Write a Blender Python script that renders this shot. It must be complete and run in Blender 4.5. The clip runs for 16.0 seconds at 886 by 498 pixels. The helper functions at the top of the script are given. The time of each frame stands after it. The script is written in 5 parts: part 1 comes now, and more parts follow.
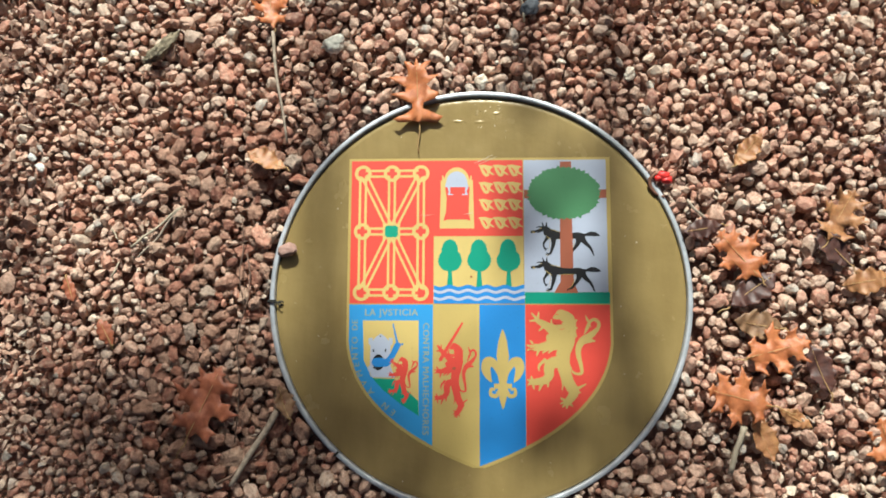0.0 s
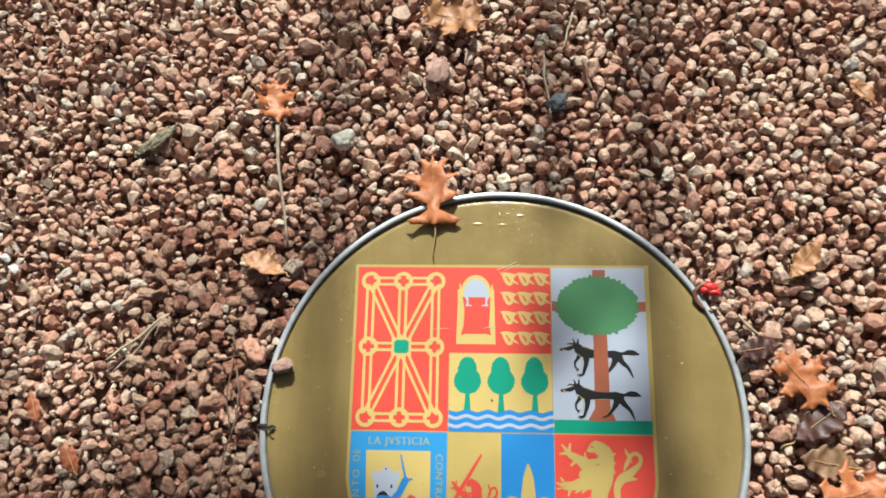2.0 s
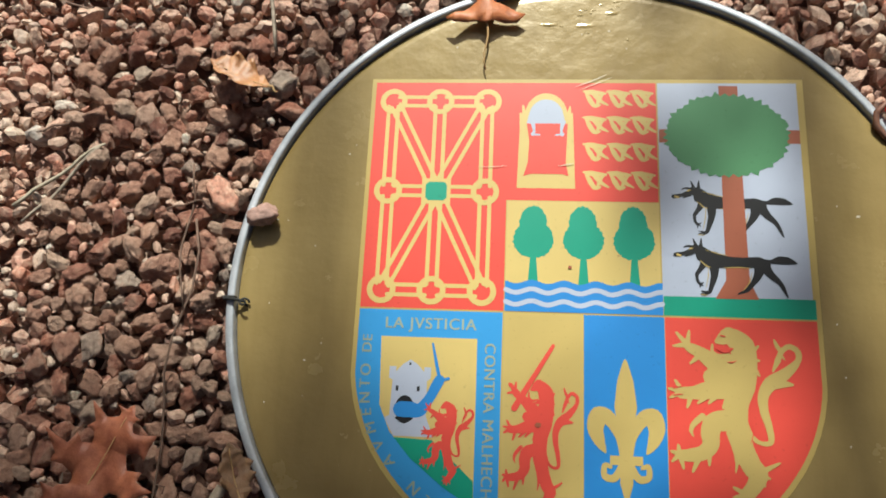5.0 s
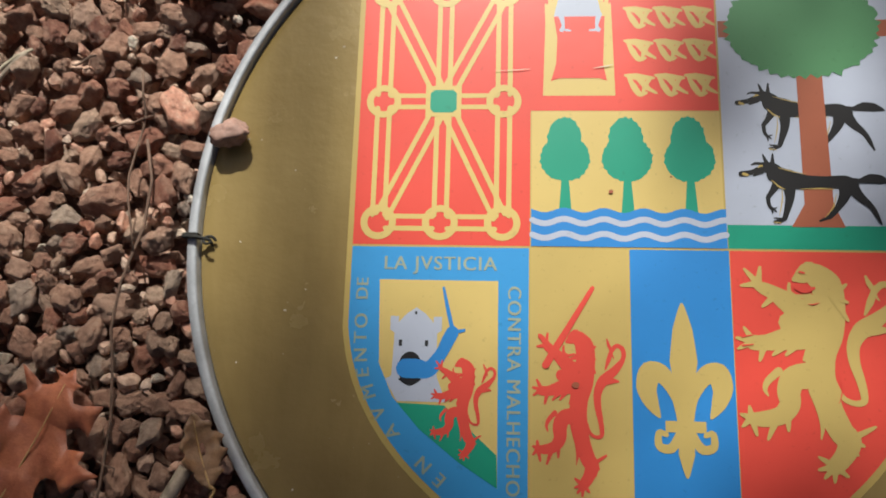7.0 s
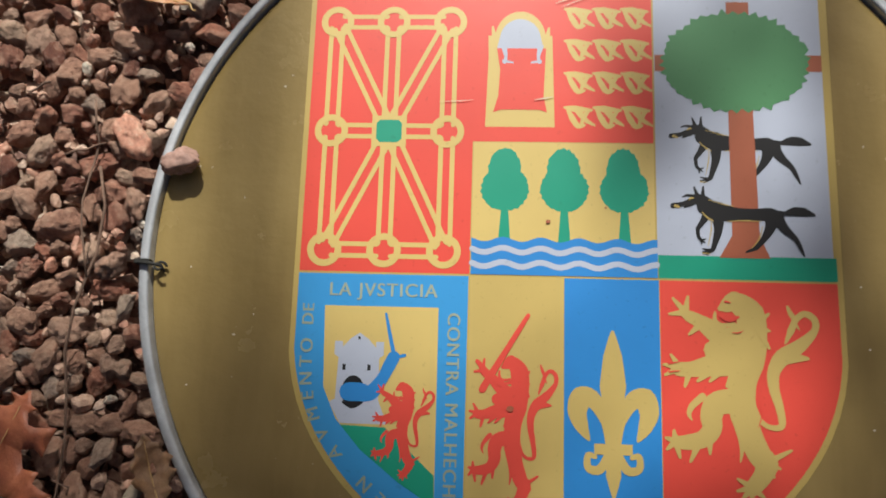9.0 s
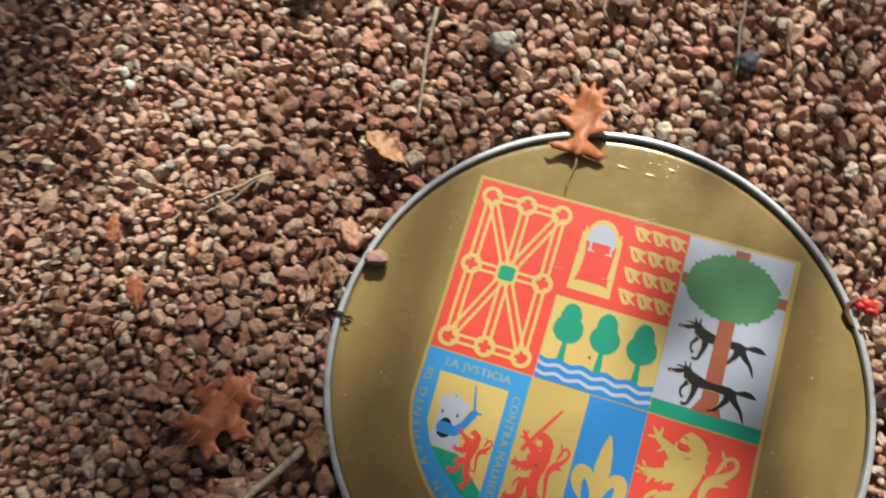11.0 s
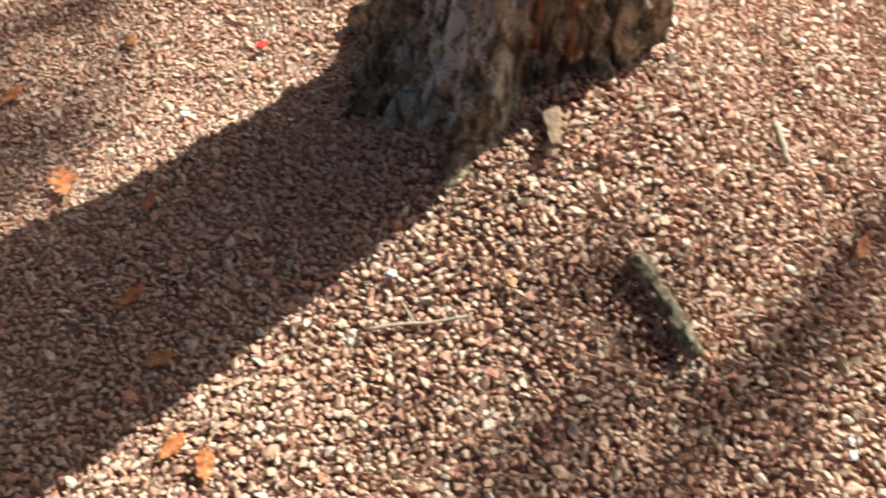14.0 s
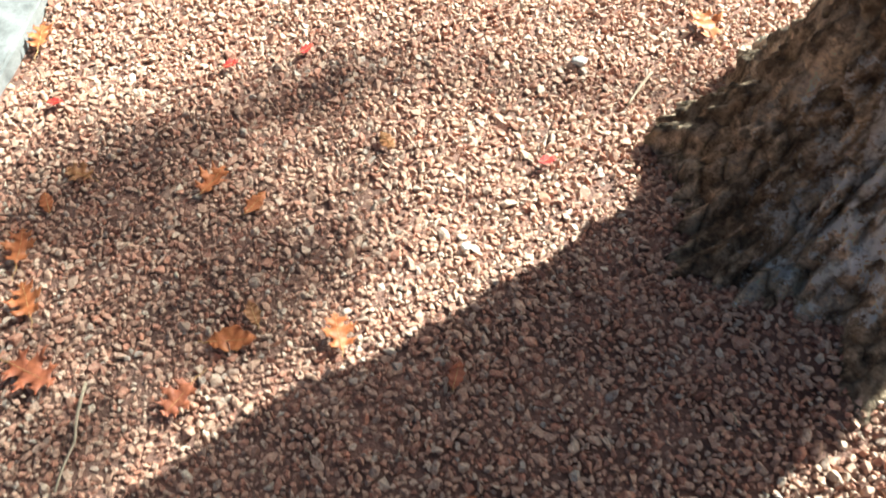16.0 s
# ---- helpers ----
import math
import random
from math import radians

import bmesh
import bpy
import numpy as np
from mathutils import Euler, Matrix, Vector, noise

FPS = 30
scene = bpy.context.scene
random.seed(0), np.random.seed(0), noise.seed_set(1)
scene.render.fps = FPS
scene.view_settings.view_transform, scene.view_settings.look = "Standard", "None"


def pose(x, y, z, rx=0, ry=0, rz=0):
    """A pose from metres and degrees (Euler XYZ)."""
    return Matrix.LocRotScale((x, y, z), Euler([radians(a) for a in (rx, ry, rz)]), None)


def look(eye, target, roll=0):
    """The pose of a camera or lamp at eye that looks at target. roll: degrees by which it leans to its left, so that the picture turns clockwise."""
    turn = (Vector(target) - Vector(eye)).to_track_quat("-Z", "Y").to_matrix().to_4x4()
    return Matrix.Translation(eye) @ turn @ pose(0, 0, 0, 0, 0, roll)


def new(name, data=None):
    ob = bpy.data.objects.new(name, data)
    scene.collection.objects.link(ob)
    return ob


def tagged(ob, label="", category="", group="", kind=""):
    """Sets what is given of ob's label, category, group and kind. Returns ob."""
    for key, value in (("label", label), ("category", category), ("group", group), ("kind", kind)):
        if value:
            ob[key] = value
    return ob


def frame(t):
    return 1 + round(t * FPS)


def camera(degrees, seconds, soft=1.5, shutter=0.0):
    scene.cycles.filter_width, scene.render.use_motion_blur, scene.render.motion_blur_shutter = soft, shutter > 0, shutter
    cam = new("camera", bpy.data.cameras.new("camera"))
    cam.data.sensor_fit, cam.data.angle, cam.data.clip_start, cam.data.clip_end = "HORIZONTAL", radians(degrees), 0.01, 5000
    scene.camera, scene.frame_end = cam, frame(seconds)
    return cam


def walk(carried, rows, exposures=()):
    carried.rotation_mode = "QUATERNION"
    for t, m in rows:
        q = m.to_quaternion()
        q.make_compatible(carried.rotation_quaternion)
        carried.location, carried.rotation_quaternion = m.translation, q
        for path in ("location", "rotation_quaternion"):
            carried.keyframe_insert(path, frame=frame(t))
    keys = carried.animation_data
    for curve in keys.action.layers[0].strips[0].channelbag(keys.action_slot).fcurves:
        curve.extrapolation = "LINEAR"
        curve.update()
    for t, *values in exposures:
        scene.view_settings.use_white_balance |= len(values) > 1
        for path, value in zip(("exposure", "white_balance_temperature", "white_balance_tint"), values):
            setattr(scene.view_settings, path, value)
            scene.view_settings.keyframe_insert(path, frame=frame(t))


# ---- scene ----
cam = camera(58.8, 16.0, soft=1.7, shutter=0.4)
PATH = [
    (0, (0.006, -0.074, 1.109), (-0.095, 0.178, -0.872), -21.8),
    (0.5, (-0.002, -0.071, 1.102), (-0.079, 0.234, -0.873), -13.9),
    (1, (-0.004, -0.059, 1.08), (-0.086, 0.304, -0.885), -12.4),
    (1.5, (-0.001, -0.06, 1.037), (-0.112, 0.402, -0.905), -13.0),
    (2, (-0.008, -0.047, 0.984), (-0.138, 0.476, -0.942), -13.3),
    (2.5, (-0.009, -0.05, 0.915), (-0.174, 0.514, -0.997), -15.3),
    (3, (-0.008, -0.046, 0.851), (-0.202, 0.484, -1.068), -18.8),
    (3.5, (-0.015, -0.058, 0.78), (-0.222, 0.441, -1.146), -20.9),
    (4, (-0.033, -0.094, 0.721), (-0.221, 0.438, -1.197), -17.4),
    (6.5, (-0.072, -0.147, 0.545), (-0.259, 0.381, -1.375), -18.0),
    (7, (-0.081, -0.127, 0.513), (-0.236, 0.305, -1.434), -18.5),
    (7.5, (-0.08, -0.117, 0.485), (-0.225, 0.266, -1.473), -19.6),
    (8, (-0.066, -0.11, 0.475), (-0.205, 0.262, -1.485), -19.7),
    (10.3, (-0.039, -0.086, 0.753), (-0.183, 0.29, -1.206), -11.9),
    (10.5, (-0.037, -0.086, 0.793), (-0.233, 0.302, -1.159), -15.5),
    (11, (-0.076, -0.106, 0.88), (-0.355, 0.344, -1.049), -14.7),
    (11.5, (-0.113, -0.126, 0.947), (-0.513, 0.346, -0.955), -15.8),
    (12, (-0.173, -0.154, 1.014), (-0.652, 0.292, -0.876), -15.2),
    (12.5, (-0.269, -0.184, 1.071), (-0.838, 0.274, -0.791), -12.3),
    (13, (-0.394, -0.241, 1.128), (-1.08, 0.29, -0.674), -8.5),
    (13.5, (-0.567, -0.362, 1.152), (-1.363, 0.251, -0.578), -4.5),
    (14, (-0.726, -0.47, 1.172), (-1.58, 0.139, -0.531), -3.6),
    (14.5, (-0.892, -0.569, 1.172), (-1.791, -0.02, -0.528), -4.5),
    (15, (-1.052, -0.623, 1.148), (-1.974, -0.116, -0.553), -5.3),
    (15.5, (-1.232, -0.654, 1.143), (-2.116, -0.143, -0.577), -3.9),
    (16, (-1.396, -0.67, 1.134), (-2.215, -0.095, -0.598), -0.0),
]
EXPOSURE = [(0.0, 0.37, 5900, 1), (4.0, 0.30, 5900, 1), (6.5, 0.13, 6200, 6), (8.0, 0.03, 6100, 8), (10.5, 0.05, 6300, 6), (12.5, 0.54, 6400, 3), (13.5, 0.89, 6300, 1), (14.5, 1.28, 6200, 0), (15.0, 1.42, 6100, 0), (16.0, 1.62, 5900, -2)]
walk(cam, [(t, look(eye, target, roll)) for t, eye, target, roll in PATH], EXPOSURE)

# ---- daylight ----
SUN_ELEVATION, SUN_AZIMUTH = radians(42), radians(0.2)   # azimuth from +y towards +x
world = bpy.data.worlds.new("sky")
scene.world = world
world.use_nodes = True
wn = world.node_tree
sky = wn.nodes.new("ShaderNodeTexSky")
sky.sky_type, sky.sun_disc = "NISHITA", False
sky.sun_elevation, sky.sun_rotation = SUN_ELEVATION, SUN_AZIMUTH
sky.air_density, sky.dust_density, sky.ozone_density = 0.7, 8.0, 0.0
wn.links.new(sky.outputs["Color"], wn.nodes["Background"].inputs["Color"])
wn.nodes["Background"].inputs["Strength"].default_value = 0.034
sun_data = bpy.data.lights.new("sun", "SUN")
sun_data.energy, sun_data.angle, sun_data.color = 5.0, radians(0.53), (1.0, 0.965, 0.86)
sun = new("sun", sun_data)
sun_from = Vector((math.sin(SUN_AZIMUTH) * math.cos(SUN_ELEVATION), math.cos(SUN_AZIMUTH) * math.cos(SUN_ELEVATION), math.sin(SUN_ELEVATION)))
sun.matrix_world = look(sun_from * 30, (0, 0, 0))


# ---- materials ----
def nodes_of(name, rough=0.6, metal=0.0):
    m = bpy.data.materials.new(name)
    m.use_nodes = True
    t = m.node_tree
    b = t.nodes["Principled BSDF"]
    b.inputs["Roughness"].default_value, b.inputs["Metallic"].default_value = rough, metal
    return m, t, b


def node(t, kind, **values):
    n = t.nodes.new(kind)
    for key, value in values.items():
        n.inputs[key.replace("_", " ")].default_value = value
    return n


def ramp(t, source, stops, sharp=False):
    n = t.nodes.new("ShaderNodeValToRGB")
    n.color_ramp.interpolation = "CONSTANT" if sharp else "LINEAR"
    e = n.color_ramp.elements
    while len(e) < len(stops):
        e.new(0.5)
    for el, (at, colour) in zip(e, stops):
        el.position, el.color = at, (*colour, 1)
    t.links.new(source, n.inputs["Fac"])
    return n.outputs["Color"]


def blend(t, kind, fac, a, b):
    n = t.nodes.new("ShaderNodeMix")
    n.data_type, n.blend_type = "RGBA", kind
    for socket, value in ((n.inputs[0], fac), (n.inputs[6], a), (n.inputs[7], b)):
        if isinstance(value, bpy.types.NodeSocket):
            t.links.new(value, socket)
        elif isinstance(value, (int, float)):
            socket.default_value = value
        else:
            socket.default_value = (*value, 1)
    return n.outputs[2]


def grain(t, scale, detail=4.0, rough=0.55, stretch=None, coords="Object"):
    co = t.nodes.new("ShaderNodeTexCoord").outputs[coords]
    if stretch:
        mp = t.nodes.new("ShaderNodeMapping")
        mp.inputs["Scale"].default_value = stretch
        t.links.new(co, mp.inputs["Vector"])
        co = mp.outputs["Vector"]
    n = node(t, "ShaderNodeTexNoise", Scale=scale, Detail=detail, Roughness=rough)
    t.links.new(co, n.inputs["Vector"])
    return n.outputs["Fac"]


def relief(t, b, height, strength, distance):
    n = node(t, "ShaderNodeBump", Strength=strength, Distance=distance)
    t.links.new(height, n.inputs["Height"])
    t.links.new(n.outputs["Normal"], b.inputs["Normal"])


def plain(name, colour, rough=0.6, metal=0.0, spread=0.25, scale=60.0, fine=600.0, bump=0.1, depth=0.001, spec=None):
    """A surface of one colour with stains at a large scale, grain at a small one and a fine relief."""
    m, t, b = nodes_of(name, rough, metal)
    dark = tuple(c * (1 - spread) for c in colour)
    light = tuple(min(1, c * (1 + spread * 0.6)) for c in colour)
    c = ramp(t, grain(t, scale), [(0.3, dark), (0.7, light)])
    c = blend(t, "MULTIPLY", spread, c, ramp(t, grain(t, fine), [(0.3, (0.6, 0.6, 0.6)), (0.7, (1, 1, 1))]))
    t.links.new(c, b.inputs["Base Color"])
    if spec is not None:
        b.inputs["Specular IOR Level"].default_value = spec
    relief(t, b, grain(t, fine), bump, depth)
    return m


STONE_TONES = [(0.0, (0.26, 0.110, 0.078)), (0.12, (0.41, 0.200, 0.145)), (0.22, (0.52, 0.235, 0.160)), (0.34, (0.46, 0.265, 0.200)), (0.50, (0.51, 0.310, 0.232)), (0.66, (0.54, 0.350, 0.265)),
               (0.80, (0.50, 0.355, 0.285)), (0.91, (0.62, 0.475, 0.375)), (0.97, (0.40, 0.345, 0.31)), (1.0, (0.72, 0.62, 0.51))]


def stone_material(name, single):
    m, t, b = nodes_of(name, 0.62)
    if single:
        chance = t.nodes.new("ShaderNodeObjectInfo").outputs["Random"]
    else:
        chance = t.nodes.new("ShaderNodeNewGeometry").outputs["Random Per Island"]
    tone = ramp(t, chance, STONE_TONES)
    unit = 0.009 if single else 1.0
    if single:
        tone = blend(t, "MULTIPLY", 1.0, tone, (1.0, 0.90, 0.83))
    tone = blend(t, "MIX", ramp(t, grain(t, (70.0 if single else 130.0) * unit, 5.0, 0.65), [(0.48, (0, 0, 0)), (0.62, (0.55, 0.55, 0.55))]), tone, (0.63, 0.43, 0.32))
    tone = blend(t, "MIX", ramp(t, grain(t, (95.0 if single else 170.0) * unit, 4.0, 0.6, (1.3, 0.9, 1.1)), [(0.55, (0, 0, 0)), (0.68, (0.55, 0.55, 0.55))]), tone, (0.40, 0.155, 0.095))
    patches = grain(t, (110.0 if single else 190.0) * unit, 6.0, 0.7)
    tone = blend(t, "MULTIPLY", 0.75, tone, ramp(t, patches, [(0.30, (0.50, 0.38, 0.34)), (0.48, (0.95, 0.89, 0.86)), (0.68, (1.35, 1.36, 1.32))]))
    specks = grain(t, 420.0 * unit, 3.0, 0.7)
    tone = blend(t, "MIX", ramp(t, specks, [(0.60, (0, 0, 0)), (0.74, (0.45, 0.45, 0.45))]), tone, (0.60, 0.46, 0.37))
    tone = blend(t, "MULTIPLY", 0.5, tone, ramp(t, specks, [(0.28, (0.35, 0.3, 0.3)), (0.42, (1, 1, 1))]))
    if not single:
        tone = blend(t, "MULTIPLY", 1.0, tone, (1.05, 1.10, 1.09))
    t.links.new(tone, b.inputs["Base Color"])
    relief(t, b, grain(t, 210.0 * unit, 8.0, 0.78 if single else 0.7), 1.0, 0.006 if single else 0.0016)
    return m


def leaf_material(name, light, dark):
    m, t, b = nodes_of(name, 0.5)
    c = ramp(t, grain(t, 70.0, 5.0, 0.6), [(0.32, dark), (0.62, light)])
    c = blend(t, "MULTIPLY", 0.5, c, ramp(t, grain(t, 900.0, 2.0), [(0.3, (0.65, 0.6, 0.55)), (0.65, (1, 1, 1))]))
    chance = t.nodes.new("ShaderNodeObjectInfo").outputs["Random"]
    c = blend(t, "MULTIPLY", 0.45, c, ramp(t, chance, [(0.0, (0.75, 0.70, 0.65)), (1.0, (1.15, 1.1, 1.05))]))
    t.links.new(c, b.inputs["Base Color"])
    b.inputs["Subsurface Weight"].default_value = 0.15
    b.inputs["Subsurface Radius"].default_value = (0.004, 0.002, 0.001)
    relief(t, b, grain(t, 350.0, 4.0), 0.35, 0.0012)
    return m


M = {}
M["stone"] = stone_material("granite_stone", True)
M["gravel"] = stone_material("granite_gravel", False)
M["soil"] = plain("reddish_grit", (0.29, 0.165, 0.128), 0.95, spread=0.5, scale=14.0, fine=240.0, bump=0.6, depth=0.01)
M["concrete"] = plain("pale_concrete", (0.27, 0.275, 0.275), 0.85, spread=0.45, scale=22.0, fine=220.0, bump=0.3, depth=0.003)
M["orange_leaf"] = leaf_material("orange_oak_leaf", (0.58, 0.205, 0.076), (0.38, 0.115, 0.042))
M["tan_leaf"] = leaf_material("tan_oak_leaf", (0.48, 0.235, 0.10), (0.31, 0.13, 0.055))
M["brown_leaf"] = leaf_material("brown_oak_leaf", (0.33, 0.19, 0.10), (0.17, 0.09, 0.05))
M["dark_leaf"] = leaf_material("dark_oak_leaf", (0.13, 0.055, 0.042), (0.065, 0.030, 0.026))
M["red_leaf"] = leaf_material("red_small_leaf", (0.62, 0.05, 0.04), (0.40, 0.03, 0.03))
M["rust_leaf"] = leaf_material("rust_oak_leaf", (0.50, 0.170, 0.085), (0.29, 0.082, 0.043))
M["stalk"] = plain("leaf_stalk", (0.52, 0.32, 0.13), 0.55, spread=0.3)
M["twig"] = plain("dry_twig", (0.42, 0.33, 0.25), 0.8, spread=0.4, scale=120.0, bump=0.5)
M["dark_twig"] = plain("brown_twig", (0.22, 0.13, 0.09), 0.8, spread=0.45, scale=120.0, bump=0.5)
M["straw"] = plain("pale_straw", (0.52, 0.43, 0.31), 0.7, spread=0.25)
M["bark_chip"] = plain("splintered_bark", (0.25, 0.165, 0.11), 0.9, spread=0.55, scale=60.0, fine=300.0, bump=0.7, depth=0.003)
M["white_chip"] = plain("white_paper", (0.68, 0.66, 0.62), 0.7, spread=0.12)
M["slate"] = plain("slate_stone", (0.12, 0.13, 0.15), 0.6, spread=0.35, scale=150.0, bump=0.5)
M["pale_stone"] = plain("pale_granite", (0.80, 0.75, 0.64), 0.8, spread=0.28, scale=130.0, fine=500.0, bump=0.35, depth=0.0008)
M["flat_stone"] = plain("pink_granite", (0.42, 0.25, 0.20), 0.7, spread=0.35, scale=110.0, fine=480.0, bump=0.35, depth=0.0008)
M["steel"] = plain("dull_steel", (0.56, 0.57, 0.60), 0.42, 0.4, spread=0.22, scale=45.0, fine=420.0, bump=0.12)
M["black_gap"] = plain("dark_gap", (0.025, 0.023, 0.02), 0.8)
M["red_cord"] = plain("red_cord", (0.72, 0.035, 0.03), 0.45, spread=0.3, scale=300.0)
M["brown_cord"] = plain("brown_cord", (0.20, 0.085, 0.05), 0.6, spread=0.3, scale=300.0)


def bark_material():
    m, t, b = nodes_of("oak_bark", 0.9)
    warp = node(t, "ShaderNodeTexNoise")
    warp.inputs["Scale"].default_value, warp.inputs["Detail"].default_value = 9.0, 5.0
    place = t.nodes.new("ShaderNodeTexCoord").outputs["Object"]
    t.links.new(place, warp.inputs["Vector"])
    bend = t.nodes.new("ShaderNodeVectorMath")
    bend.operation = "MULTIPLY_ADD"
    t.links.new(warp.outputs["Color"], bend.inputs[0])
    bend.inputs[1].default_value = (0.045, 0.045, 0.05)
    t.links.new(place, bend.inputs[2])
    longer = t.nodes.new("ShaderNodeVectorMath")
    longer.operation = "MULTIPLY"
    t.links.new(bend.outputs["Vector"], longer.inputs[0])
    longer.inputs[1].default_value = (1, 1, 0.24)
    plates = t.nodes.new("ShaderNodeTexVoronoi")
    plates.feature = "DISTANCE_TO_EDGE"
    plates.inputs["Scale"].default_value = 19.0
    t.links.new(longer.outputs["Vector"], plates.inputs["Vector"])
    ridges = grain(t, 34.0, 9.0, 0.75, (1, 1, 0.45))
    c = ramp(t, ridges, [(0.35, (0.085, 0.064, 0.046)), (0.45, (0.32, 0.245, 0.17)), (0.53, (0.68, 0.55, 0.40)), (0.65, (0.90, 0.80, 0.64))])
    # furrow shade is put into the colour along plate edges, and drives the relief
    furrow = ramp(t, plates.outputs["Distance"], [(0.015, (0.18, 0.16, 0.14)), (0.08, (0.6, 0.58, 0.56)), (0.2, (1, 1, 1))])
    def around(centre, radii, ragged):
        """1 at the middle of a stain, 0 past its ragged edge."""
        off = t.nodes.new("ShaderNodeVectorMath")
        off.operation = "SUBTRACT"
        t.links.new(place, off.inputs[0])
        off.inputs[1].default_value = centre
        unit = t.nodes.new("ShaderNodeVectorMath")
        unit.operation = "DIVIDE"
        t.links.new(off.outputs["Vector"], unit.inputs[0])
        unit.inputs[1].default_value = radii
        far = t.nodes.new("ShaderNodeVectorMath")
        far.operation = "LENGTH"
        t.links.new(unit.outputs["Vector"], far.inputs[0])
        edge = t.nodes.new("ShaderNodeMath")
        edge.operation = "MULTIPLY_ADD"
        t.links.new(ragged, edge.inputs[0])
        edge.inputs[1].default_value = -7.0
        t.links.new(far.outputs["Value"], edge.inputs[2])
        return ramp(t, edge.outputs["Value"], [(0.0, (0.9, 0.9, 0.9)), (0.12, (0, 0, 0))])

    def shifted(source, by):
        n = t.nodes.new("ShaderNodeMath")
        n.operation = "ADD"
        t.links.new(source, n.inputs[0])
        n.inputs[1].default_value = by
        return n.outputs["Value"]
    rust = grain(t, 9.0, 5.0, 0.6, (1, 1, 0.4))
    c = blend(t, "MIX", around((0.255, -0.165, 0.36), (0.066, 0.078, 0.30), shifted(rust, -0.395)), c, (0.46, 0.165, 0.065))
    patch = grain(t, 30.0, 9.0, 0.78, (1, 1, 0.8))
    c = blend(t, "MIX", around((0.035, -0.30, 0.30), (0.13, 0.14, 0.20), shifted(patch, -0.395)), c, (0.88, 0.92, 0.93))
    c = blend(t, "MIX", ramp(t, grain(t, 9.0, 9.0, 0.72, (1, 1, 0.6)), [(0.60, (0, 0, 0)), (0.65, (0.6, 0.6, 0.6))]), c, (0.46, 0.48, 0.46))
    moss = grain(t, 12.0, 8.0, 0.75)
    c = blend(t, "MIX", ramp(t, moss, [(0.57, (0, 0, 0)), (0.66, (0.5, 0.5, 0.5))]), c, (0.22, 0.19, 0.08))
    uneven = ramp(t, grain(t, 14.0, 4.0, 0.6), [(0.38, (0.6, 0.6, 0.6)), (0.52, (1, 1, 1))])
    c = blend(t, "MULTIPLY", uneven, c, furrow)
    c = blend(t, "MULTIPLY", 1.0, c, ramp(t, grain(t, 4.5, 5.0, 0.6, (1, 1, 0.45)), [(0.38, (0.50, 0.44, 0.38)), (0.50, (1.1, 1.07, 1.03)), (0.62, (1.35, 1.35, 1.35))]))
    c = blend(t, "MULTIPLY", 0.8, c, ramp(t, grain(t, 120.0, 4.0, 0.6), [(0.36, (0.62, 0.59, 0.57)), (0.52, (1.3, 1.3, 1.3))]))
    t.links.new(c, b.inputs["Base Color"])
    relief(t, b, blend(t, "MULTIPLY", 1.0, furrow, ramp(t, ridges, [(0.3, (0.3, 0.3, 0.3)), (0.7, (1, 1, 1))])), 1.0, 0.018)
    return m


M["bark"] = bark_material()
M["log_bark"] = plain("branch_bark", (0.33, 0.265, 0.175), 0.9, spread=0.7, scale=70.0, fine=260.0, bump=1.0, depth=0.005)


def gold_face_material():
    m, t, b = nodes_of("gold_lacquer", 0.33, 0.1)
    c = ramp(t, grain(t, 9.0, 4.0), [(0.3, (0.275, 0.19, 0.068)), (0.7, (0.345, 0.245, 0.095))])
    c = blend(t, "MULTIPLY", 0.4, c, ramp(t, grain(t, 40.0, 6.0, 0.6, (1, 0.2, 1)), [(0.35, (0.75, 0.72, 0.68)), (0.6, (1, 1, 1))]))
    dust = grain(t, 300.0, 2.0, 0.6)
    c = blend(t, "MIX", ramp(t, dust, [(0.74, (0, 0, 0)), (0.80, (0.5, 0.5, 0.5))]), c, (0.6, 0.52, 0.38))
    t.links.new(c, b.inputs["Base Color"])
    r = t.nodes.new("ShaderNodeMapRange")
    t.links.new(grain(t, 22.0, 5.0), r.inputs["Value"])
    r.inputs["To Min"].default_value, r.inputs["To Max"].default_value = 0.16, 0.34
    t.links.new(r.outputs["Result"], b.inputs["Roughness"])
    b.inputs["Specular IOR Level"].default_value = 0.5
    relief(t, b, grain(t, 45.0, 5.0, 0.6), 0.16, 0.004)
    return m


M["gold_face"] = gold_face_material()


def enamel(name, colour):
    m, t, b = nodes_of(name, 0.36)
    c = ramp(t, grain(t, 14.0, 4.0), [(0.3, tuple(x * 0.90 for x in colour)), (0.7, colour)])
    c = blend(t, "MULTIPLY", 0.35, c, ramp(t, grain(t, 210.0, 3.0), [(0.26, (0.6, 0.58, 0.55)), (0.36, (1, 1, 1))]))
    t.links.new(c, b.inputs["Base Color"])
    relief(t, b, grain(t, 16.0, 3.0), 0.08, 0.004)
    return m


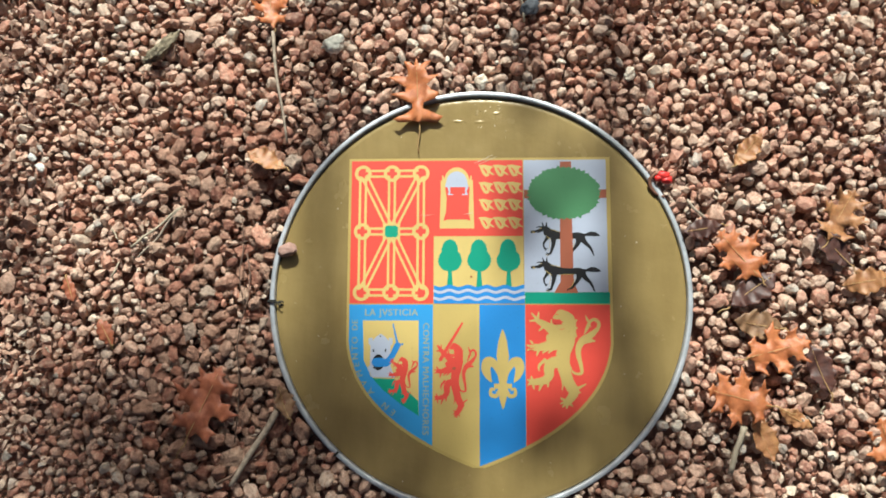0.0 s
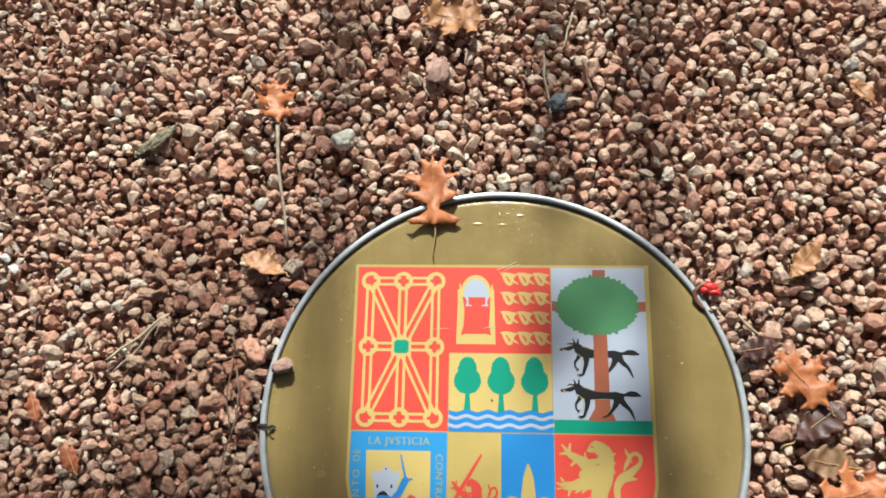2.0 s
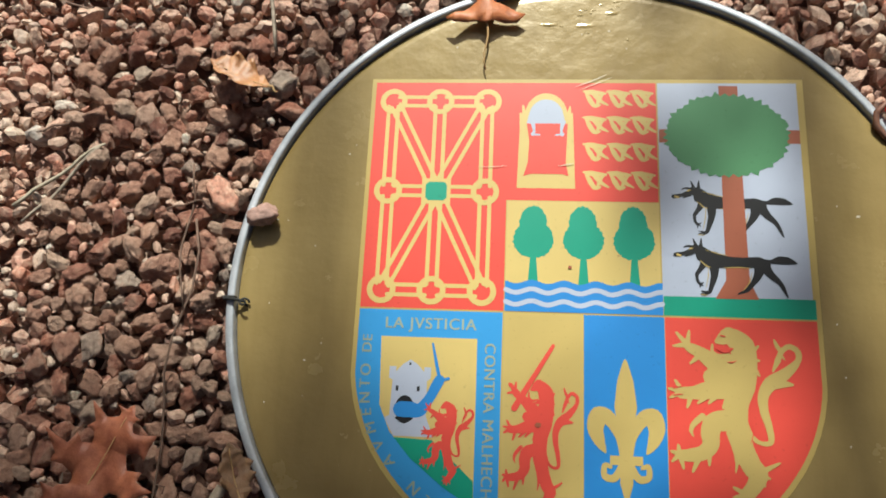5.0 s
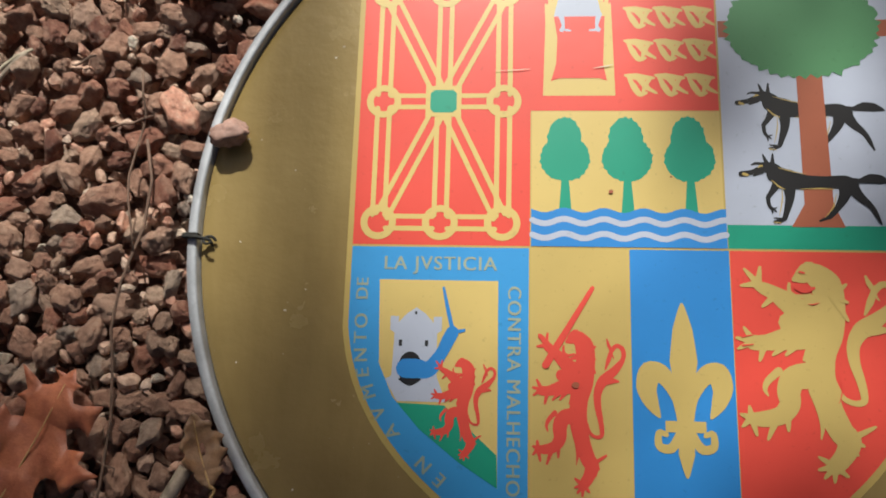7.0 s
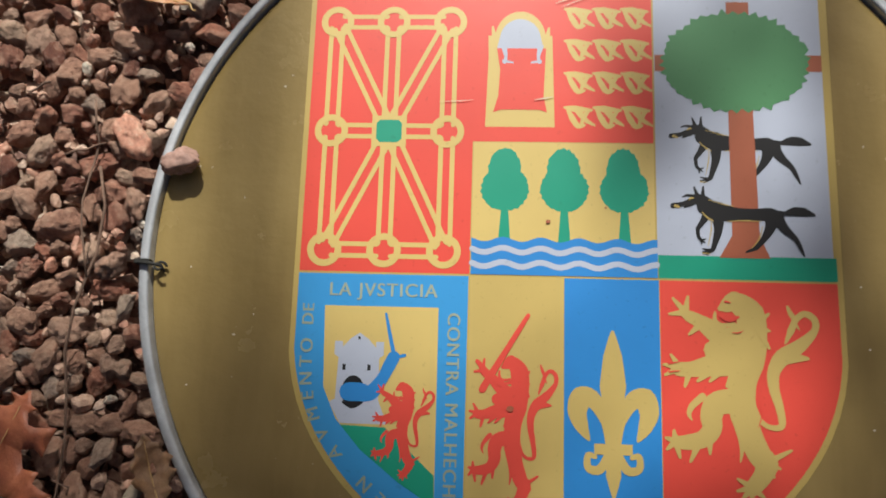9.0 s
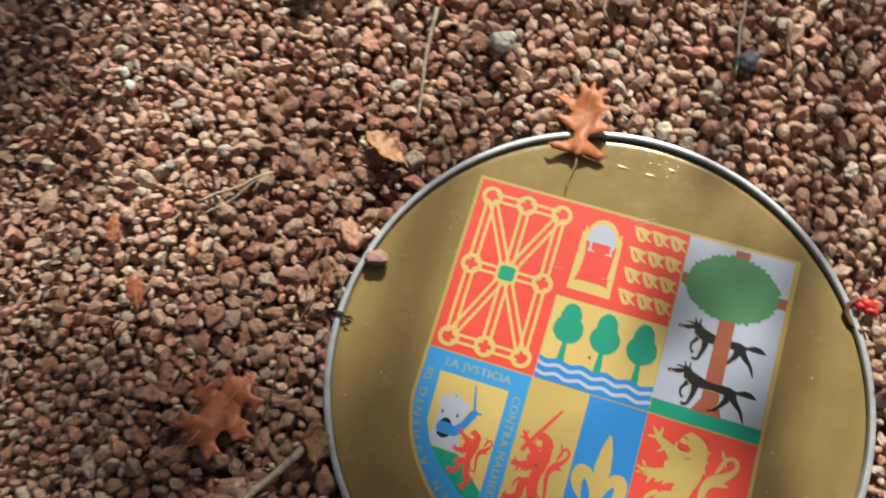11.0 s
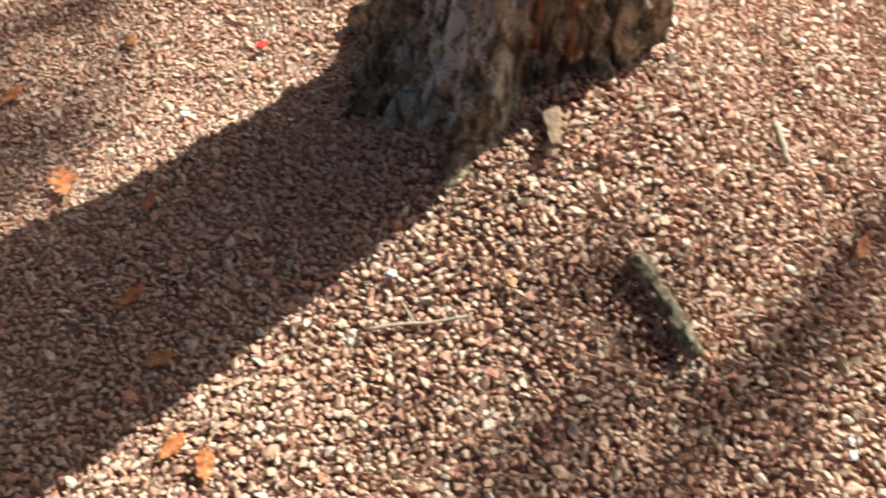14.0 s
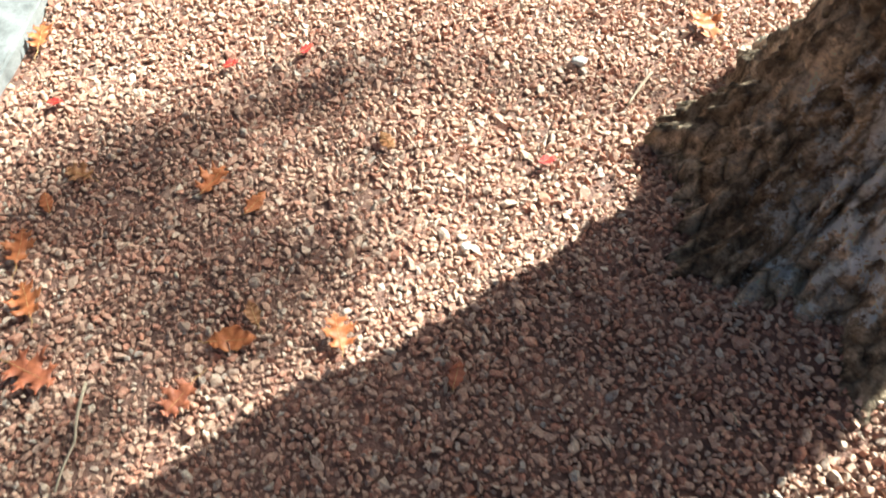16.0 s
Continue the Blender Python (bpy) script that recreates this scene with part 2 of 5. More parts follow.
M["art_red"] = enamel("red_enamel", (0.73, 0.075, 0.052))
M["art_gold"] = enamel("gold_enamel", (0.55, 0.40, 0.13))
M["art_pale_gold"] = enamel("pale_gold_enamel", (0.64, 0.47, 0.16))
M["art_border"] = enamel("border_gold_enamel", (0.50, 0.36, 0.11))
M["art_blue"] = enamel("blue_enamel", (0.035, 0.23, 0.60))
M["art_sky"] = enamel("light_blue_enamel", (0.05, 0.30, 0.66))
M["art_white"] = enamel("white_enamel", (0.46, 0.49, 0.60))
M["art_green"] = enamel("green_enamel", (0.018, 0.30, 0.19))
M["art_leaf"] = enamel("leaf_green_enamel", (0.085, 0.24, 0.105))
M["art_brown"] = enamel("brown_enamel", (0.36, 0.105, 0.055))
M["art_black"] = enamel("black_enamel", (0.012, 0.011, 0.012))
M["art_scratch"] = enamel("pale_scratch", (0.62, 0.53, 0.40))
M["art_letter"] = enamel("letter_enamel", (0.33, 0.38, 0.30))


# ---- builders ----
def finish(bm, name, material, smooth=False):
    me = bpy.data.meshes.new(name)
    bm.to_mesh(me)
    bm.free()
    me.materials.append(material)
    if smooth:
        me.shade_smooth()
    return me


def part(name, bm, material, parent, label="", smooth=False):
    ob = new(name, finish(bm, name, material, smooth))
    ob.parent = parent
    return tagged(ob, label)


def thing(name, bm, material, m, label, category, group="", smooth=False):
    ob = new(name, finish(bm, name, material, smooth))
    ob.matrix_world = m
    return tagged(ob, label, category, group)


def tube(bm, points, radii, sides=8, rough=0.0, seed=0):
    """A closed tube along points, with a radius at each."""
    pts = [Vector(p) for p in points]
    rings = []
    for i, p in enumerate(pts):
        d = (pts[min(i + 1, len(pts) - 1)] - pts[max(i - 1, 0)]).normalized()
        side = d.cross(Vector((0, 0, 1)) if abs(d.z) < 0.9 else Vector((1, 0, 0))).normalized()
        up = side.cross(d)
        ring = []
        for k in range(sides):
            a = 2 * math.pi * k / sides
            r = float(radii[i]) * (1 + rough * noise.noise(Vector((k * 1.7 + seed, i * 0.9, seed * 0.37))))
            ring.append(bm.verts.new(p + r * (math.cos(a) * side + math.sin(a) * up)))
        rings.append(ring)
    for a, b in zip(rings, rings[1:]):
        for k in range(sides):
            bm.faces.new((a[k], a[(k + 1) % sides], b[(k + 1) % sides], b[k]))
    bm.faces.new(rings[0])
    bm.faces.new(rings[-1][::-1])
    bmesh.ops.recalc_face_normals(bm, faces=bm.faces)


def bent(a, b, n, sway, seed):
    """n points from a to b that wander by sway."""
    a, b = Vector(a), Vector(b)
    out = []
    for i in range(n):
        f = i / (n - 1)
        w = sway * math.sin(math.pi * f)
        out.append(a.lerp(b, f) + Vector([w * noise.noise(Vector((f * 2.3, seed * 3.1, k * 7.7))) for k in range(3)]))
    return out


def lathe(bm, profile, sides=160):
    rings = [[bm.verts.new((r * math.cos(2 * math.pi * k / sides), r * math.sin(2 * math.pi * k / sides), z)) for k in range(sides)] for r, z in profile]
    for a, b in zip(rings, rings[1:]):
        for k in range(sides):
            bm.faces.new((a[k], a[(k + 1) % sides], b[(k + 1) % sides], b[k]))
    return rings


def smoothstep(f):
    f = np.clip(f, 0, 1)
    return f * f * (3 - 2 * f)


def lie(x, y):
    """The height of the gravel's top: level round the plaque, heaped against the trunk, lower beyond it."""
    heap = 0.16 * np.exp(-((x + 1.3) ** 2 / 0.09 + (y - 0.3) ** 2 / 0.29))
    drop = 0.062 * smoothstep((-1.55 - x) / 0.5)
    loose = smoothstep((math.hypot(x, y) - 0.33) / 0.3) if abs(x) < 4 and abs(y) < 3 else 0.0
    waves = 0.011 * noise.noise(Vector((x * 5.5, y * 5.5, 1.3))) + 0.006 * noise.noise(Vector((x * 14, y * 14, 4.1)))
    return heap - drop + loose * waves


def fines(x):
    """How far grit fills the gaps between the stones: open round the plaque, packed towards the tree."""
    return float(0.6 * smoothstep((-0.45 - x) / 0.5) + 0.4 * smoothstep((-1.15 - x) / 0.35))


# ---- ground ----
def build_ground():
    """One sheet to the horizon, fine where the gravel lies."""
    near_x, near_y = np.arange(-3.6, 1.4, 0.06), np.arange(-1.8, 1.9, 0.06)
    xs = np.r_[-900, -200, -40, -9, -4.6, near_x, 2.2, 6, 30, 200, 900]
    ys = np.r_[-900, -200, -40, -9, -2.6, near_y, 2.6, 9, 40, 200, 900]
    bm = bmesh.new()
    grid = [[bm.verts.new((x, y, float(lie(x, y)) - 0.032 + 0.0250 * fines(x))) for x in xs] for y in ys]
    for j in range(len(ys) - 1):
        for i in range(len(xs) - 1):
            cx, cy = (xs[i] + xs[i + 1]) / 2, (ys[j] + ys[j + 1]) / 2
            if math.hypot(cx, cy) > 0.24:
                bm.faces.new((grid[j][i], grid[j][i + 1], grid[j + 1][i + 1], grid[j + 1][i]))
    ob = new("ground", finish(bm, "ground", M["soil"], True))
    return tagged(ob, "reddish-brown grit under loose gravel round a tree", "ground", kind="structure")


ground = build_ground()

# pale path beyond the gravel's edge
EDGE_A, EDGE_B = Vector((-2.913, -0.622)), Vector((-2.636, -0.871))


def build_path():
    along = (EDGE_B - EDGE_A).normalized()
    out = Vector((along.y, -along.x))
    if out.x > 0:
        out = -out
    root = tagged(new("pavement"), "pale weathered concrete paving beside the red gravel", "pavement", kind="structure")
    k = 0
    for row in range(2):
        for i in range(-3, 4):
            bm = bmesh.new()
            bmesh.ops.create_cube(bm, size=1)
            bmesh.ops.scale(bm, vec=(0.594, 0.594, 0.06), verts=bm.verts)
            bmesh.ops.bevel(bm, geom=bm.edges[:], offset=0.006, segments=2, affect="EDGES")
            slab = part("slab", bm, M["concrete"], root)
            c = EDGE_A + along * (0.6 * i + 0.12) + out * (0.318 + 0.6 * row)
            slab.matrix_world = pose(c.x, c.y, -0.068 + 0.002 * noise.noise(Vector((k * 2.1, 0, 0))), 0, 0, math.degrees(math.atan2(along.y, along.x)))
            k += 1


build_path()


# ---- the oak ----
TRUNK = Vector((-1.585, 0.385, 0.0))
ROOTS = [(-57, 0.26, 10), (-76, 0.12, 15), (-104, 0.075, 20), (-150, 0.088, 13), (-130, 0.025, 12), (10, -0.060, 42), (70, 0.07, 20), (110, 0.12, 22), (165, 0.10, 18)]


def lumpy(ca, sa, z):
    return noise.noise(Vector((ca * 9, sa * 9, z * 11)))


def build_oak():
    root = tagged(new("oak_tree"), "old oak trunk with furrowed bark, grey lichen and flared roots", "tree")
    root.location = TRUNK
    sides, heights = 320, np.r_[np.linspace(-0.12, 0.9, 190), np.linspace(0.93, 4.2, 60)]
    bm = bmesh.new()
    rings = []
    for z in heights:
        ring = []
        for k in range(sides):
            a = 2 * math.pi * k / sides
            up = max(z, -0.02)
            r = 0.222 + 0.082 * math.exp(-up / 0.18) + 0.05 * float(smoothstep((z - 0.45) / 0.7)) - 0.012 * z
            for at, reach, wide in ROOTS:
                d = (math.degrees(a) - at + 180) % 360 - 180
                r += reach * math.exp(-((d / wide) ** 2)) * math.exp(-max(up - 0.02, 0) / (0.17 if -80 < at < -50 else 0.085))
            ca, sa = math.cos(a), math.sin(a)
            r += 0.03 * noise.noise(Vector((ca * 2.2, sa * 2.2, z * 1.2)))
            low = math.exp(-max(up, 0) / 0.35)
            plates = abs(noise.noise(Vector((ca * 8 + 0.8 * z, sa * 8 + 0.6 * z, z * 2.2)))) ** 0.5
            cracks = abs(noise.noise(Vector((ca * 17 + 3, sa * 17, z * 6.5)))) ** 0.6
            near = noise.voronoi(Vector((ca * 5.2 + 0.35 * lumpy(ca, sa, z), sa * 5.2, z * 6.5)))[0]
            blocks = min(1.0, (near[1] - near[0]) * 2.6)
            lumps = noise.fractal(Vector((ca * 13, sa * 13, z * 26)), 0.7, 2.1, 4)
            r += (0.050 + 0.030 * low) * (plates - 0.5) + 0.020 * (cracks - 0.45) + 0.016 * lumps + (0.008 + 0.030 * low) * (blocks - 0.6)
            ring.append(bm.verts.new((r * ca - 0.025 * float(smoothstep((z - 0.3) / 0.8)), r * sa, z)))
        rings.append(ring)
    for a, b in zip(rings, rings[1:]):
        for k in range(sides):
            bm.faces.new((a[k], a[(k + 1) % sides], b[(k + 1) % sides], b[k]))
    bm.faces.new(rings[-1])
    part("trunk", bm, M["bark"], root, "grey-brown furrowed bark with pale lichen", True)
    for n, (x, y, z, r) in enumerate([(-1.5, 0.9, 7.5, 0.12), (1.3, 1.4, 7.9, 0.12), (0.2, -1.2, 8.4, 0.11), (-0.6, 1.9, 8.8, 0.11)]):
        bm = bmesh.new()
        tube(bm, bent((0, 0, 3.7), (x, y, z), 9, 0.5, n), [r * (1 - 0.085 * i) for i in range(9)], 10, 0.2, n)
        part("limb", bm, M["bark"], root, smooth=True)


build_oak()


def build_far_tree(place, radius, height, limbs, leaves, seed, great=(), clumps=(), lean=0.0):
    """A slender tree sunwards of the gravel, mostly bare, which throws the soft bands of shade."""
    rng = random.Random(seed)
    root = tagged(new("bare_tree"), "slender autumn tree, mostly bare, on the sunny side of the gravel", "tree", "trees beyond the gravel")
    root.location = place
    bm = bmesh.new()
    n = 14
    tube(bm, bent((-0.2 * lean, 0, -0.2), (lean * height, 0, height), n, 0.05, seed), [radius * (1.2 - 0.045 * i) for i in range(n)], 14, 0.15, seed)
    part("trunk", bm, M["bark"], root, smooth=True)
    tips = []
    for i in range(limbs):
        z = height * rng.uniform(0.45, 0.62)
        a, far = rng.uniform(0.3, 2.8), rng.uniform(0.5, 1.4)
        end = Vector((lean * z + far * math.cos(a), far * math.sin(a), z + rng.uniform(0.5, 1.2)))
        pts = bent((lean * z, 0, z), end, 7, 0.3, seed + i * 5)
        bm = bmesh.new()
        tube(bm, pts, [radius * 0.36 * (1 - 0.14 * j) for j in range(7)], 8, 0.1, i)
        part("limb", bm, M["bark"], root, smooth=True)
        tips += pts[4:]
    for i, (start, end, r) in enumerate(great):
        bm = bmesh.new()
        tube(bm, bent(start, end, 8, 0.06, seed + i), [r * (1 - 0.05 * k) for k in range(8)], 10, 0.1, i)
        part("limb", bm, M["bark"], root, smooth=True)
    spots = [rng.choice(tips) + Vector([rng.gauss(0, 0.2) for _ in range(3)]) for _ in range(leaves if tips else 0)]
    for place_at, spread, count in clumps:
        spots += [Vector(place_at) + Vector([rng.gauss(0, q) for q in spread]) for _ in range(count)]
    bm = bmesh.new()
    for p in spots:
        size = rng.uniform(0.03, 0.055)
        turn = Euler([rng.uniform(0, 6.28) for _ in range(3)]).to_matrix()
        quad = [Vector(v) * size for v in ((0, -1, 0), (0.55, -0.2, 0.12), (0.4, 0.5, 0.1), (0, 1, 0), (-0.4, 0.5, 0.1), (-0.55, -0.2, 0.12))]
        bm.faces.new([bm.verts.new(p + turn @ v) for v in quad])
    tagged(part("crown", bm, M["orange_leaf"], root), kind="stuff")


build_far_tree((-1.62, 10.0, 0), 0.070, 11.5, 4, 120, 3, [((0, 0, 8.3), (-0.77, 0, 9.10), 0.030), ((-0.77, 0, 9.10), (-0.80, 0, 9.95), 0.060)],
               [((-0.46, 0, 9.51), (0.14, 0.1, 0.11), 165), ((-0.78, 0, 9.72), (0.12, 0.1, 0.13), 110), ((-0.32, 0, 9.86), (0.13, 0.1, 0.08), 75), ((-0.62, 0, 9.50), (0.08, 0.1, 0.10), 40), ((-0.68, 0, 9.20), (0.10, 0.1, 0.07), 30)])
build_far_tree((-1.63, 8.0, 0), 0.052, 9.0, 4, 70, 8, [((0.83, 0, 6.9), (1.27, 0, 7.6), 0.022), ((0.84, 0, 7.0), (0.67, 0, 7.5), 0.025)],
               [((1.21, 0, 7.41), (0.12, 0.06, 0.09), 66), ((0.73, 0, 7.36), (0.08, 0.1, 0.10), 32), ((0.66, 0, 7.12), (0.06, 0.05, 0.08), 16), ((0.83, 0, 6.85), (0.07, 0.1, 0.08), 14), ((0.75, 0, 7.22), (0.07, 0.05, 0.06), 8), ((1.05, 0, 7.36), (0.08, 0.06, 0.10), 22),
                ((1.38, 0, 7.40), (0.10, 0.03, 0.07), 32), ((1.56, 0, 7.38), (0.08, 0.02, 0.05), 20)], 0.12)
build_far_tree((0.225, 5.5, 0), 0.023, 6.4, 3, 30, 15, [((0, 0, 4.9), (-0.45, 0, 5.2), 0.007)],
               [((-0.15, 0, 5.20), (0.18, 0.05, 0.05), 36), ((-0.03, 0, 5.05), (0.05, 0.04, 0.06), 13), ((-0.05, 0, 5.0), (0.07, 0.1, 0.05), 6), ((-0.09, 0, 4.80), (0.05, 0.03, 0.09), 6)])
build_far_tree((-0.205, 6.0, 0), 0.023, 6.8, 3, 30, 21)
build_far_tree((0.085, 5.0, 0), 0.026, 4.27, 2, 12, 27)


# ---- the plaque ----
RADIUS = 0.297
plaque = tagged(new("round_plaque"), "round gold plaque with painted shield and steel rim in gravel", "plaque")


def build_plaque_body():
    bm = bmesh.new()
    rings = lathe(bm, [(0.2893, -0.0030), (0.2886, -0.0008), (0.2875, 0.0), (0.28, 0.0), (0.2, 0.0), (0.1, 0.0), (0.02, 0.0)])
    bm.faces.new(rings[-1])
    part("face", bm, M["gold_face"], plaque, "satin gold-brown lacquered face", True)
    bm = bmesh.new()
    w0, w1 = 0.2898, RADIUS
    prof = [(w0, -0.045), (w0, 0.0038), (w0 + 0.0005, 0.0050), (w0 + 0.0014, 0.0056), (w1 - 0.0012, 0.0056), (w1 - 0.0004, 0.0048), (w1, 0.0035), (w1, -0.045), (w0, -0.045)]
    lathe(bm, prof, 220)
    bmesh.ops.recalc_face_normals(bm, faces=bm.faces)
    part("rim", bm, M["steel"], plaque, "dull grey steel hoop", True)
    bm = bmesh.new()
    lathe(bm, [(0.2880, -0.0045), (0.2902, -0.0045)], 160)
    part("gap", bm, M["black_gap"], plaque, "dark gap inside the rim")
    # low domes added inside the top rim, shaped to catch glints of the sun
    bm = bmesh.new()
    rng = random.Random(6)
    for _ in range(18):
        x, y = rng.uniform(-0.004, 0.034), rng.gauss(0.272, 0.006)
        if rng.random() < 0.3:
            x, y = rng.uniform(-0.03, 0.06), rng.uniform(0.238, 0.262)
        rx, ry, h = rng.uniform(0.0008, 0.0032), rng.uniform(0.0005, 0.0014), rng.uniform(0.0002, 0.0005)
        if _ % 6 == 0:
            rx, ry, h = rng.uniform(0.0050, 0.0100), rng.uniform(0.0018, 0.0032), rng.uniform(0.0004, 0.0007)
        centre = bm.verts.new((x, y, h))
        mids = [bm.verts.new((x + 0.6 * rx * math.cos(a), y + 0.6 * ry * math.sin(a), h * 0.7)) for a in np.linspace(0, 2 * math.pi, 9)[:-1]]
        outs = [bm.verts.new((x + rx * math.cos(a), y + ry * math.sin(a), 0.00005)) for a in np.linspace(0, 2 * math.pi, 9)[:-1]]
        for k in range(8):
            bm.faces.new((centre, mids[k], mids[(k + 1) % 8]))
            bm.faces.new((mids[k], outs[k], outs[(k + 1) % 8], mids[(k + 1) % 8]))
    tagged(part("glint_bumps", bm, M["gold_face"], plaque, "", True), "small raised bumps added to the lacquer for glints", kind="stuff")
    for name, angle, size in (("rim_joint", 228, (0.003, 0.0085, 0.004)), ("rim_clip", 181.5, (0.0035, 0.011, 0.008))):
        bm = bmesh.new()
        bmesh.ops.create_cube(bm, size=1)
        bmesh.ops.scale(bm, vec=(size[1], size[0], size[2]), verts=bm.verts)
        bmesh.ops.bevel(bm, geom=bm.edges[:], offset=0.0006, segments=2, affect="EDGES")
        a = radians(angle)
        ob = part(name, bm, M["black_gap"], plaque, "small dark clip" if name == "rim_clip" else "dark joint in the hoop")
        ob.matrix_local = pose(0.2935 * math.cos(a), 0.2935 * math.sin(a), 0.0058, 0, 0, angle)
    bm = bmesh.new()
    tube(bm, [(-0.281 + 0.0035 * math.cos(f), -0.0105 + 0.003 * math.sin(f), 0.003 + 0.0012 * f) for f in np.linspace(0, 5.5, 14)], [0.0010] * 14, 6)
    tube(bm, [(-0.296, -0.0085, 0.0085), (-0.288, -0.009, 0.009), (-0.281, -0.010, 0.005), (-0.279, -0.014, 0.002)], [0.0011, 0.0013, 0.0013, 0.0008], 6)
    part("wire", bm, M["black_gap"], plaque, "twist of dark wire", True)


build_plaque_body()


class Art:
    """Flat painted pieces, each laid a hair above the last."""

    def __init__(self, z):
        self.bm, self.z = bmesh.new(), z

    def poly(self, pts):
        area = sum(a[0] * b[1] - b[0] * a[1] for a, b in zip(pts, pts[1:] + pts[:1]))
        pts = pts if area > 0 else pts[::-1]
        f = self.bm.faces.new([self.bm.verts.new((x, y, self.z)) for x, y in pts])
        if len(pts) > 4:
            f.normal_update()
            bmesh.ops.triangulate(self.bm, faces=[f])
        self.z += 0.0000015
        return self

    def rect(self, x0, x1, y0, y1):
        return self.poly([(x0, y0), (x1, y0), (x1, y1), (x0, y1)])

    def oval(self, x, y, rx, ry, n=24, jag=0.0, teeth=0, seed=1):
        pts = []
        for k in range(n):
            a = 2 * math.pi * k / n
            j = 1 + jag * (noise.noise(Vector((k * 1.37, seed * 2.1, 0))) + (0.6 if teeth and k % 2 else 0))
            pts.append((x + rx * j * math.cos(a), y + ry * j * math.sin(a)))
        return self.poly(pts)

    def ring(self, x, y, r, w, n=32):
        def spot(k, q):
            a = 2 * math.pi * k / n
            return self.bm.verts.new((x + q * math.cos(a), y + q * math.sin(a), self.z))
        inner, outer = [spot(k, r - w / 2) for k in range(n)], [spot(k, r + w / 2) for k in range(n)]
        for k in range(n):
            j = (k + 1) % n
            self.bm.faces.new((inner[k], outer[k], outer[j], inner[j]))
        self.z += 0.0000015
        return self

    def stroke(self, pts, widths, steps=5, round_ends=True):
        """A brush stroke through pts (smoothed), as wide as widths, with round ends."""
        if isinstance(widths, (int, float)):
            widths = [widths] * len(pts)
        P = [Vector(p) for p in pts]
        line = []
        for i in range(len(P) - 1):
            a, b, c, d = P[max(i - 1, 0)], P[i], P[i + 1], P[min(i + 2, len(P) - 1)]
            for s in range(steps):
                f = s / steps
                q = 0.5 * (2 * b + (c - a) * f + (2 * a - 5 * b + 4 * c - d) * f * f + (3 * b - a - 3 * c + d) * f ** 3)
                line.append((q, widths[i] * (1 - f) + widths[i + 1] * f))
        line.append((P[-1], widths[-1]))
        left, right = [], []
        for i, (p, w) in enumerate(line):
            d = line[min(i + 1, len(line) - 1)][0] - line[max(i - 1, 0)][0]
            nrm = Vector((-d.y, d.x)).normalized() * (w / 2)
            left.append(self.bm.verts.new((p.x + nrm.x, p.y + nrm.y, self.z)))
            right.append(self.bm.verts.new((p.x - nrm.x, p.y - nrm.y, self.z)))
            self.z += 0.0000003
        for i in range(len(line) - 1):
            self.bm.faces.new((right[i], right[i + 1], left[i + 1], left[i]))
        self.z += 0.0000015
        for p, w in (line[0], line[-1]) if round_ends else ():
            if w > 0.0012:
                self.oval(p.x, p.y, w / 2, w / 2, 10)
        return self

    def done(self, name, material, parent, label=""):
        for f in self.bm.faces:
            f.normal_update()
            if f.normal.z < 0:
                f.normal_flip()
        return part(name, self.bm, material, parent, label)


def foot(x, k=1.0):
    """Lower edge of the shield under x, for a shield k times its size."""
    p0, c, p2 = Vector((0.187, -0.065)) * k, Vector((0.178, -0.175)) * k, Vector((0.0, -0.239)) * k
    want, lo, hi = abs(x), 0.0, 1.0
    for _ in range(30):
        f = (lo + hi) / 2
        if ((1 - f) ** 2 * p0 + 2 * f * (1 - f) * c + f * f * p2).x > want:
            lo = f
        else:
            hi = f
    return ((1 - f) ** 2 * p0 + 2 * f * (1 - f) * c + f * f * p2).y


def to_foot(x0, x1, top, k):
    xs = (x0 + x1) / 2 - (x1 - x0) / 2 * np.cos(np.linspace(0, math.pi, 34))
    return [(x0, top), *[(float(x), foot(x, k)) for x in xs], (x1, top)]


